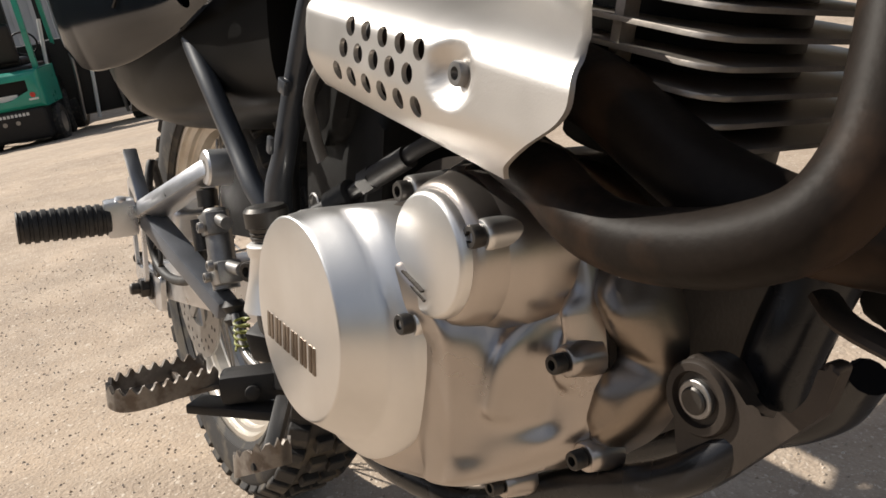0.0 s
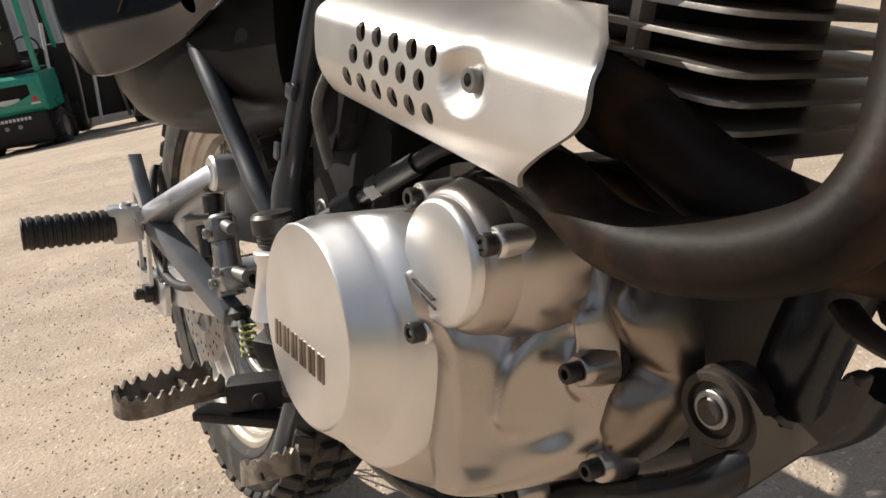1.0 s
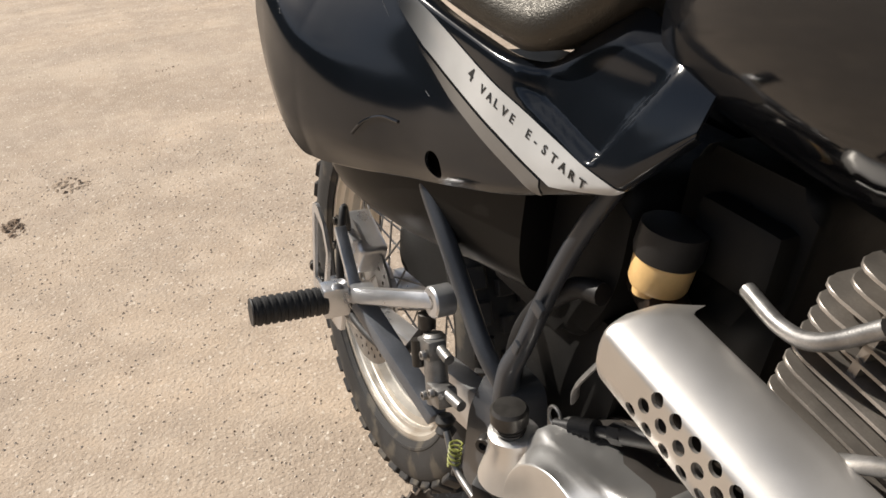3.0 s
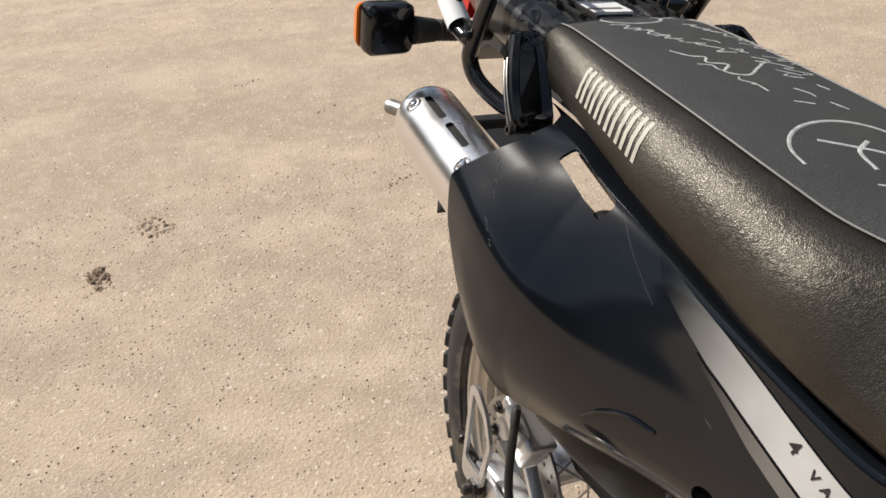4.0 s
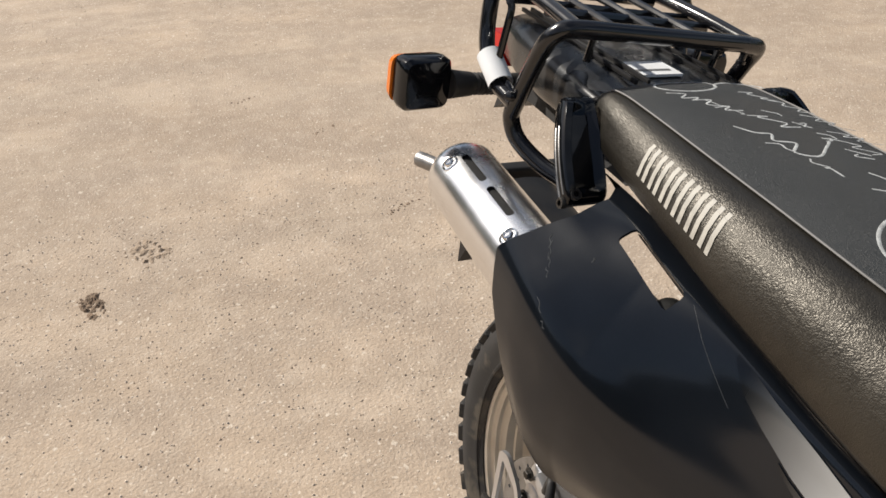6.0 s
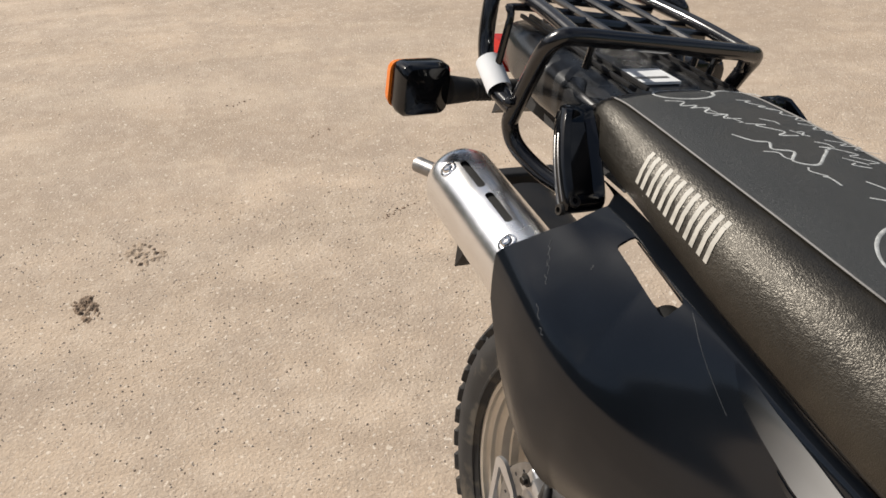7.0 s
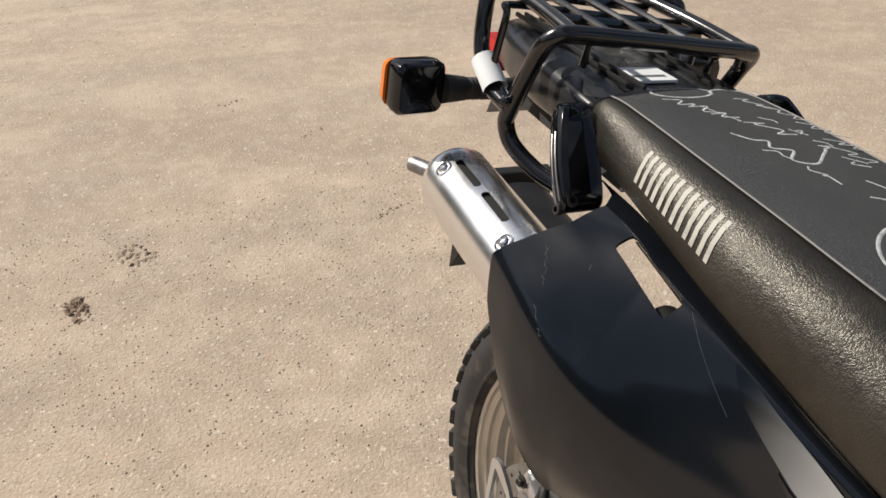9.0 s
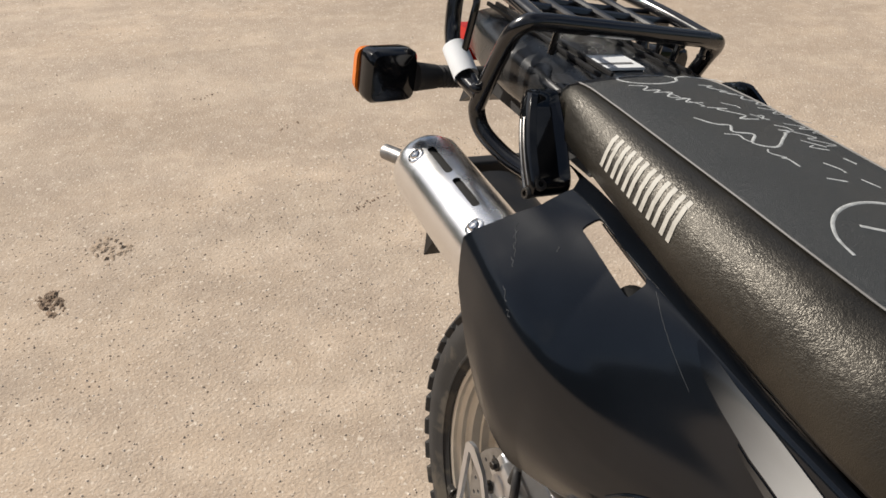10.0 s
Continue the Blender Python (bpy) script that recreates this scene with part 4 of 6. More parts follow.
    for k in range(13):
        w = 0.092 if k < 11 else 0.08
        out = rounded([(-w, -0.088), (w, -0.088), (w, 0.088), (-w, 0.088)], 0.02, 4)
        f = slab([(x, y) for x, y in out], 0.022 + k * 0.0125, 0.0245 + k * 0.0125, 0.0006, 1, "xy")
        bmesh.ops.transform(f, matrix=base, verts=f.verts)
        part("fin", f, M_FIN, cyl)
        if k < 12:
            for x in ((0.028,) if k < 7 else (-0.045, 0.012)):
                r = block((x, -0.080, 0.0295 + k * 0.0125), (0.006, 0.010, 0.0105), None, 0)
                bmesh.ops.transform(r, matrix=base, verts=r.verts)
                part("fin_rib", r, M_FIN, cyl)
    part("oil_line", tube([(0.742, -0.082, 0.628), (0.765, -0.098, 0.656), (0.835, -0.112, 0.712), (0.86, -0.11, 0.74)], 0.0057, 12), M_STEEL, bike, "steel oil line in front of the fins")
    SET_OFF["by"] = Vector((0, 0, 0))


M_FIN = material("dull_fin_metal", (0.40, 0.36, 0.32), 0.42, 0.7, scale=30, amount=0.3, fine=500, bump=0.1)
build_engine()


# -- exhaust --
def build_exhaust():
    SET_OFF["by"] = Vector((0, 0, 0))
    part("exhaust_header", tube([(0.925, -0.050, 0.705), (0.937, -0.070, 0.662), (0.944, -0.085, 0.629), (0.947, -0.100, 0.603), (0.939, -0.113, 0.582), (0.915, -0.120, 0.569), (0.888, -0.122, 0.563), (0.860, -0.122, 0.5605), (0.832, -0.122, 0.5655), (0.79, -0.118, 0.583), (0.70, -0.114, 0.610), (0.62, -0.110, 0.635)], 0.0161, 24), M_PIPE, bike, "heat-browned exhaust header pipe")
    part("exhaust_header", tube([(0.985, 0.010, 0.66), (0.985, -0.005, 0.60), (0.960, -0.040, 0.568), (0.915, -0.075, 0.570), (0.876, -0.088, 0.583), (0.850, -0.090, 0.596), (0.80, -0.092, 0.622), (0.72, -0.096, 0.640), (0.62, -0.105, 0.645)], 0.0192, 24), M_PIPE, bike, "dark exhaust header pipe")
    part("exhaust_pipe", tube([(0.64, -0.100, 0.634), (0.56, -0.060, 0.650), (0.42, -0.05, 0.69), (0.22, -0.10, 0.74), (0.05, -0.185, 0.755)], 0.020, 18), M_PIPE, bike)
    part("heat_shield_strap", tube([(0.605, -0.142, 0.640), (0.592, -0.150, 0.610), (0.575, -0.140, 0.585), (0.565, -0.130, 0.563)], 0.006, 8, 5, 0.35), M_STEEL, bike)
    SET_OFF["by"] = Vector((0.002, 0, 0.0065))
    # pressed shield with three rows of holes and a dished screw
    def shield_at(u, w, d):
        x0 = float(np.interp(w, [0, 0.5, 0.75, 0.9, 1], [0.603, 0.600, 0.604, 0.613, 0.632]))
        x1 = float(np.interp(w, [0, 0.10, 0.30, 0.44, 0.50, 0.56, 0.64, 0.77, 0.86, 0.93, 1], [0.802, 0.809, 0.832, 0.849, 0.854, 0.857, 0.858, 0.855, 0.845, 0.830, 0.812]))
        x = x0 + (x1 - x0) * u
        zb, zt = 0.6125 - (x - 0.603) * 0.19, 0.680 - (x - 0.64) * 0.145
        z = zb + (zt - zb) * w
        bow = 0.158 - 0.012 * (1 - min(1, w / 0.35)) ** 2 - 0.050 * max(0, (w - 0.62) / 0.38) ** 2.0
        nose = 0.016 * max(0, (0.03 - u) / 0.03) ** 2
        q = math.hypot((x - 0.773) / 0.019, (z - 0.622) / 0.0175)
        dish = 0.008 * (1 - q * q) if q < 1 else 0.0
        return Vector((x, -(bow - nose - dish - d), z))
    X = np.linspace(0, 1, 70)
    Wn = np.linspace(0, 1, 34)
    bm = bmesh.new()
    grids = [[[bm.verts.new(shield_at(x, w, d)) for w in Wn] for x in X] for d in (0, 0.003)]
    nx, nw = len(X), len(Wn)
    for g, flip in ((grids[0], False), (grids[1], True)):
        for i in range(nx - 1):
            for j in range(nw - 1):
                q = (g[i][j], g[i + 1][j], g[i + 1][j + 1], g[i][j + 1])
                bm.faces.new(q[::-1] if flip else q)
    def side(a, b):
        for i in range(len(a) - 1):
            bm.faces.new((a[i], b[i], b[i + 1], a[i + 1]))
    side(grids[0][0], grids[1][0])
    side(grids[1][-1], grids[0][-1])
    side([r[0] for r in grids[1]], [r[0] for r in grids[0]])
    side([r[-1] for r in grids[0]], [r[-1] for r in grids[1]])
    holes = []
    for x0, x1, z0, z1, n in ((0.671, 0.746, 0.646, 0.633, 5), (0.661, 0.734, 0.634, 0.621, 5), (0.649, 0.740, 0.621, 0.6045, 6)):
        for k in range(n):
            t = k / (n - 1)
            holes.append(lathe([(-0.03, 0.0056), (0.03, 0.0056)], (x0 + (x1 - x0) * t, -0.157, z0 + (z1 - z0) * t), (0, -1, 0), 18))
    holes.append(lathe([(-0.03, 0.006), (0.03, 0.006)], (0.775, -0.15, 0.622), (0, -1, 0), 16))
    sh = part("heat_shield", cut(bm, join(*holes)), M_SHIELD, bike, "satin silver exhaust heat shield with rows of round holes", sharp=50)
    part("shield_bolt", join(lathe([(0, 0.009), (0.0015, 0.009), (0.002, 0.008)], (0.775, -0.1475, 0.622), (0, -1, 0), 24), cap_bolt((0.775, -0.149, 0.622), (0, -1, 0), 0.0062, 0.007)), M_STEEL, sh, "steel socket bolt in a pressed dish")
    part("shield_bolt", hex_bolt((0.600, -0.140, 0.628), (-0.9, -0.4, 0), 0.005, 0.006), M_STEEL, sh)
    SET_OFF["by"] = Vector((0, 0, 0))


build_exhaust()


# -- rider peg, brake pedal, rear master cylinder --
def build_controls():
    # toothed steel peg: a folded ring with teeth on both edges
    o = Vector((0.0, 0.0, 0.0))
    mount = part("peg_mount", bar_along((0.522, -0.145, 0.380), (0.496, -0.195, 0.375), 0.028, 0.026, bevel=0.008), M_MATT, bike, "black footrest mount")
    part("mount_plate", bar_along((0.475, -0.212, 0.356), (0.535, -0.160, 0.360), 0.024, 0.008, bevel=0.002), M_MATT, mount)
    part("mount_arm", bar_along((0.50, -0.16, 0.40), (0.47, -0.11, 0.42), 0.03, 0.03, bevel=0.004), M_MATT, mount)
    part("pivot_pin", lathe([(0, 0.006), (0.003, 0.006), (0.004, 0.004)], (0.523, -0.178, 0.376), (1, -0.2, 0.1), 16), M_MATT, mount)
    def strip(pts, lo=-0.011, hi=0.0025, tooth=0.0052, pitch=0.0095, thick=0.003):
        """One upright steel strip along pts with pointed teeth on its upper edge."""
        path = smooth_path(pts, 14)
        dist = [0.0]
        for p, q in zip(path, path[1:]):
            dist.append(dist[-1] + (q - p).length)
        rings = []
        for k in range(int(dist[-1] / pitch * 6)):
            h = (k / 6) * pitch
            p = Vector([float(np.interp(h, dist, [q[c] for q in path])) for c in range(3)])
            p2 = Vector([float(np.interp(h + 0.002, dist, [q[c] for q in path])) for c in range(3)])
            nn = (p2 - p).cross(Vector((0, 0, 1))).normalized() * thick / 2
            z = hi + tooth * (0, 0.5, 1, 0.9, 0.3, 0)[k % 6]
            rings.append([p - nn + Vector((0, 0, lo)), p + nn + Vector((0, 0, lo)), p + nn + Vector((0, 0, z)), p - nn + Vector((0, 0, z))])
        return loft(rings)
    ring = [(0.494, -0.196, 0.386), (0.500, -0.228, 0.386), (0.506, -0.256, 0.386), (0.500, -0.272, 0.385), (0.484, -0.2775, 0.385), (0.470, -0.270, 0.385), (0.464, -0.250, 0.386), (0.459, -0.208, 0.386), (0.470, -0.197, 0.386)]
    fr = part("footrest", strip(ring), M_PEG, bike, "worn toothed steel rider footrest", sharp=25)
    part("footrest_web", bar_along((0.482, -0.196, 0.376), (0.484, -0.270, 0.376), 0.034, 0.004, bevel=0.001), M_PEG, fr)
    part("footrest_web", bar_along((0.463, -0.224, 0.380), (0.498, -0.224, 0.380), 0.004, 0.010, bevel=0.001), M_PEG, fr)
    # brake pedal with toothed pad
    pc = Vector((0.590, -0.196, 0.357))
    pad = bmesh.new()
    ang = [2 * math.pi * k / 40 for k in range(41)]
    ro = []
    for k, t in enumerate(ang):
        c = pc + Vector((0.036 * math.cos(t), -0.018 * math.sin(t), 0.020 * math.cos(t)))
        tooth = 0.007 * (0.5 + 0.5 * math.cos(k * math.pi * 0.8))
        nn = Vector((math.cos(t), -math.sin(t), 0)) * 0.0025
        ro.append([pad.verts.new(c + Vector((0, 0, -0.012))), pad.verts.new(c + Vector((0, 0, 0.002 + tooth))), pad.verts.new(c - nn + Vector((0, 0, 0.002 + tooth))), pad.verts.new(c - nn + Vector((0, 0, -0.012)))])
    for p, q in zip(ro, ro[1:]):
        for i in range(4):
            pad.faces.new((p[i], q[i], q[(i + 1) % 4], p[(i + 1) % 4]))
    part("brake_pedal_pad", pad, M_PEG, bike, "toothed brake pedal pad", sharp=25)
    part("brake_pedal", join(bar_along((0.585, -0.190, 0.345), (0.545, -0.160, 0.375), 0.012, 0.012, bevel=0.003), bar_along((0.537, -0.158, 0.378), (0.515, -0.150, 0.432), 0.010, 0.022, (1, 0, 0), 0.004),
                             lathe([(-0.01, 0.013), (0.012, 0.013), (0.014, 0.010)], (0.513, -0.150, 0.430), (0, -1, 0), 20), bar_along((0.57, -0.197, 0.340), (0.615, -0.197, 0.364), 0.028, 0.006, bevel=0.002)), M_MATT, bike, "black brake pedal lever")
    # master cylinder behind the frame stay
    mc = part("master_cylinder", join(lathe([(0, 0.013), (0.075, 0.013), (0.078, 0.010)], (0.372, -0.147, 0.418), (-0.35, 0.02, 0.94), 20), block((0.352, -0.150, 0.478), (0.030, 0.022, 0.022), Matrix.Rotation(-0.3, 3, "Y"), 0.004),
                                      block((0.382, -0.150, 0.437), (0.032, 0.024, 0.022), Matrix.Rotation(-0.3, 3, "Y"), 0.004), lathe([(0, 0.006), (0.02, 0.006)], (0.368, -0.148, 0.485), (1, 0, 0), 14), lathe([(0, 0.006), (0.03, 0.006)], (0.39, -0.150, 0.445), (1, 0.1, 0.1), 14)), M_STEEL, bike, "grey rear brake master cylinder")
    part("banjo", join(lathe([(0, 0.010), (0.016, 0.010), (0.018, 0.007)], (0.334, -0.148, 0.492), (-0.2, 0, 1), 18), lathe([(0, 0.0075), (0.03, 0.0075)], (0.345, -0.160, 0.452), (-0.3, 0, 1), 12)), M_DARKBOLT, mc)
    for p in ((0.362, -0.163, 0.478), (0.388, -0.164, 0.447), (0.372, -0.163, 0.432)):
        part("clamp_bolt", cap_bolt(p, (0, -1, 0), 0.005, 0.005), M_STEEL, mc)
    part("boot", lathe([(0, 0.008), (0.006, 0.012), (0.012, 0.008), (0.018, 0.012), (0.024, 0.008)], (0.394, -0.146, 0.388), (-0.3, 0, 0.9), 16), M_RUBBER, mc)
    part("return_spring", tube([(0.425 + 0.007 * math.cos(k * 1.2), -0.152 + 0.007 * math.sin(k * 1.2), 0.405 - k * 0.0012) for k in range(26)], 0.0012, 6, 2), M_YELLOW, bike, "yellow-green brake switch clip")
    part("pushrod", tube([(0.40, -0.150, 0.40), (0.43, -0.152, 0.375), (0.47, -0.152, 0.37)], 0.004, 10), M_STEEL, bike)
    # clutch cable with its bellows and adjuster above the cover
    part("clutch_cable", tube([(0.545, -0.128, 0.520), (0.575, -0.118, 0.535), (0.625, -0.106, 0.562), (0.66, -0.096, 0.582), (0.70, -0.07, 0.60)], 0.0055, 10), M_MATT, bike)
    prof = []
    for k in range(6):
        prof += [(k * 0.005, 0.0062), (k * 0.005 + 0.0025, 0.0092)]
    part("cable_bellows", lathe(prof, (0.560, -0.123, 0.528), (0.86, 0.22, 0.46), 18), M_RUBBER, bike)
    part("cable_adjuster", join(lathe([(0, 0.009), (0.012, 0.009)], (0.598, -0.113, 0.548), (0.86, 0.22, 0.46), 6), lathe([(0.012, 0.008), (0.05, 0.008)], (0.598, -0.113, 0.548), (0.86, 0.22, 0.46), 18)), M_MATT, bike)
    part("cable_clip", tube([(0.540 + 0.009 * math.cos(t), -0.126, 0.524 + 0.009 * math.sin(t)) for t in (k * math.pi / 4 for k in range(9))], 0.0016, 6, 2), M_STEEL, bike)
    part("breather_hose", tube([(0.535, -0.095, 0.640), (0.505, -0.100, 0.630), (0.470, -0.108, 0.590), (0.452, -0.112, 0.54), (0.45, -0.11, 0.47)], 0.010, 12), M_MATT, bike, "black rubber breather hose")
    # float bowl of the carburettor and dark body above it
    bowl = part("float_bowl", join(lathe([(0, 0.0215), (0.004, 0.0235), (0.026, 0.0245), (0.030, 0.0235)], (0.579, -0.083, 0.672), (0.05, 0.05, 1), 32), lathe([(-0.009, 0.0085), (0, 0.010), (0.002, 0.010)], (0.574, -0.090, 0.672), (0.05, 0.05, 1), 18)), M_BOWL, bike, "amber translucent reservoir bowl")
    part("bowl_cap", lathe([(0.026, 0.0255), (0.032, 0.027), (0.052, 0.026), (0.054, 0.02)], (0.579, -0.083, 0.672), (0.05, 0.05, 1), 32), M_MATT, bowl)
    part("carburettor", join(lathe([(0, 0.03), (0.09, 0.03)], (0.61, -0.02, 0.66), (0.3, -0.1, 1), 24), block((0.62, -0.03, 0.72), (0.08, 0.07, 0.06), None, 0.01)), M_DARK, bike)
    part("choke_tube", tube([(0.66, -0.085, 0.715), (0.70, -0.095, 0.712), (0.73, -0.10, 0.722), (0.76, -0.095, 0.75)], 0.006, 10), M_STEEL, bike)
    part("airbox", slab(rounded([(0.33, 0.56), (0.50, 0.56), (0.54, 0.64), (0.54, 0.74), (0.30, 0.74), (0.28, 0.62)], 0.03), 0.08, -0.085, 0.015), M_DARK, bike, "dark airbox behind the side panel")
    part("inner_cover", slab(rounded([(0.55, 0.60), (0.66, 0.60), (0.67, 0.78), (0.55, 0.78)], 0.02), 0.07, -0.045, 0.01), M_DARK, bike)
    # Added block: fills the gap behind the frame tubes with black for its shade
    part("dark_gap_block", slab(rounded([(0.405, 0.455), (0.545, 0.455), (0.56, 0.60), (0.41, 0.60)], 0.02), 0.075, -0.075, 0.01), M_DARK, bike)
    # Added plate: blackens the see-through gap between wheel and belly
    part("dark_gap_plate", slab(rounded([(0.055, 0.40), (0.24, 0.425), (0.25, 0.50), (0.13, 0.525), (0.05, 0.475)], 0.02), -0.030, -0.050, 0.004), M_DARK, bike, "added black plate filling the dark gap beside the wheel")
    part("rear_shock", tube([(0.40, -0.02, 0.46), (0.36, -0.02, 0.66)], 0.028, 16), M_DARK, bike)
    rings = []
    for x, z, w in ((0.30, 0.60, 0.06), (0.22, 0.645, 0.058), (0.12, 0.655, 0.056), (0.0, 0.662, 0.056), (-0.12, 0.664, 0.056), (-0.22, 0.675, 0.056), (-0.33, 0.69, 0.055)):
        arc = [(w * math.cos(t), 0.022 * math.sin(t)) for t in (math.pi * k / 10 for k in range(11))]
        rings.append([(x, y, z - 0.02 + h) for y, h in arc] + [(x, y * 0.95, z - 0.024 + h) for y, h in arc[::-1]])
    part("inner_fender", loft(rings), M_MATT, bike)


build_controls()


M_BELLY = material("semi_gloss_black_guard", (0.0065, 0.006, 0.0055), 0.36, 0.0, scale=12, amount=0.3, fine=500, bump=0.05, spec=0.16)


# -- side panels, muffler shroud, tank --
def lerp_rows(rows, x):
    ks = [r[0] for r in rows]
    if x < ks[0] or x > ks[-1]:
        e, f = (ks[0], ks[1]) if x < ks[0] else (ks[-1], ks[-2])
        p, q = lerp_rows(rows, e), lerp_rows(rows, f)
        t = (x - e) / (f - e)
        return [(a[0] + (b[0] - a[0]) * t, a[1] + (b[1] - a[1]) * t) for a, b in zip(p, q)]
    return [(float(np.interp(x, ks, [r[1][i][0] for r in rows])), float(np.interp(x, ks, [r[1][i][1] for r in rows]))) for i in range(len(rows[0][1]))]


# sections of the right panel: x, then (y, z) from the seat edge over the ridge down to the lower edge
PANEL = [
    (-0.052, [(-0.121, 0.857), (-0.145, 0.855), (-0.180, 0.840), (-0.207, 0.816), (-0.2255, 0.788), (-0.230, 0.743), (-0.230, 0.694), (-0.224, 0.642)]),
    (0.028, [(-0.126, 0.857), (-0.151, 0.853), (-0.184, 0.826), (-0.209, 0.799), (-0.229, 0.772), (-0.233, 0.724), (-0.232, 0.674), (-0.221, 0.624)]),
    (0.098, [(-0.130, 0.849), (-0.156, 0.844), (-0.184, 0.812), (-0.206, 0.778), (-0.223, 0.746), (-0.226, 0.697), (-0.221, 0.647), (-0.207, 0.603)]),
    (0.178, [(-0.132, 0.834), (-0.154, 0.835), (-0.172, 0.802), (-0.187, 0.764), (-0.199, 0.726), (-0.203, 0.690), (-0.199, 0.650), (-0.178, 0.616)]),
    (0.278, [(-0.132, 0.812), (-0.148, 0.814), (-0.152, 0.790), (-0.156, 0.761), (-0.163, 0.732), (-0.167, 0.700), (-0.165, 0.667), (-0.154, 0.643)]),
    (0.400, [(-0.133, 0.802), (-0.147, 0.800), (-0.149, 0.775), (-0.150, 0.746), (-0.151, 0.724), (-0.150, 0.705), (-0.149, 0.690), (-0.144, 0.680)]),
    (0.440, [(-0.130, 0.805), (-0.140, 0.797), (-0.142, 0.770), (-0.144, 0.745), (-0.145, 0.729), (-0.144, 0.714), (-0.143, 0.702), (-0.138, 0.694)]),
    (0.505, [(-0.096, 0.862), (-0.116, 0.835), (-0.128, 0.790), (-0.133, 0.760), (-0.135, 0.745), (-0.135, 0.735), (-0.134, 0.728), (-0.130, 0.722)]),
    (0.545, [(-0.094, 0.850), (-0.110, 0.830), (-0.120, 0.795), (-0.125, 0.770), (-0.127, 0.757), (-0.127, 0.749), (-0.126, 0.743), (-0.122, 0.739)]),
    (0.590, [(-0.094, 0.834), (-0.100, 0.826), (-0.105, 0.814), (-0.108, 0.806), (-0.110, 0.801), (-0.110, 0.798), (-0.110, 0.796), (-0.106, 0.794)]),
]


@lru_cache(None)
def panel_row(x):
    half = float(np.interp(x, [0.36, 0.44], [0.030, 0.004]))
    taps = [lerp_rows(PANEL, x + half * d) for d in (-1, -0.67, -0.33, 0, 0.33, 0.67, 1)]
    row = [(sum(t[i][0] for t in taps) / 7, sum(t[i][1] for t in taps) / 7) for i in range(8)]
    return row


def panel_point(x, v):
    row = panel_row(float(x))
    n = len(row) - 1
    i = min(int(v * n), n - 1)
    t = v * n - i
    p = [Vector((0, *row[max(0, min(n, k))])) for k in (i - 1, i, i + 1, i + 2)]
    a, b, c, d = p
    q = 0.5 * (2 * b + (c - a) * t + (2 * a - 5 * b + 4 * c - d) * t * t + (3 * b - a - 3 * c + d) * t ** 3)
    # the rear edge is scooped forward near the seat
    scoop = float(np.interp(v, [0, 0.06, 0.14, 0.28, 0.43, 0.57, 0.71, 0.86, 1], [0.020, 0.050, 0.064, 0.064, 0.042, 0.020, 0.032, 0.066, 0.105]))
    # dished knee area with crisp lower and front edges
    def step(t):
        t = min(1.0, max(0.0, t))
        return t * t * (3 - 2 * t)
    above = (q.z - 0.779) + (x - 0.427) * 0.33
    behind = (0.519 - x) + (q.z - 0.751) * 0.50
    dish = 0.009 * step(above / 0.007) * step(behind / 0.007) * step((0.850 - q.z) / 0.045) * step((x - 0.42) / 0.03)
    return Vector((x + scoop * max(0.0, 1 - (x + 0.052) / 0.16), q.y + dish, q.z))


def panel_normal(x, v):
    e = 0.004
    a = panel_point(min(0.59, x + e), v) - panel_point(max(-0.052, x - e), v)
    b = panel_point(x, min(1, v + 0.01)) - panel_point(x, max(0, v - 0.01))
    n = a.cross(b).normalized()
    return n if n.y < 0 else -n


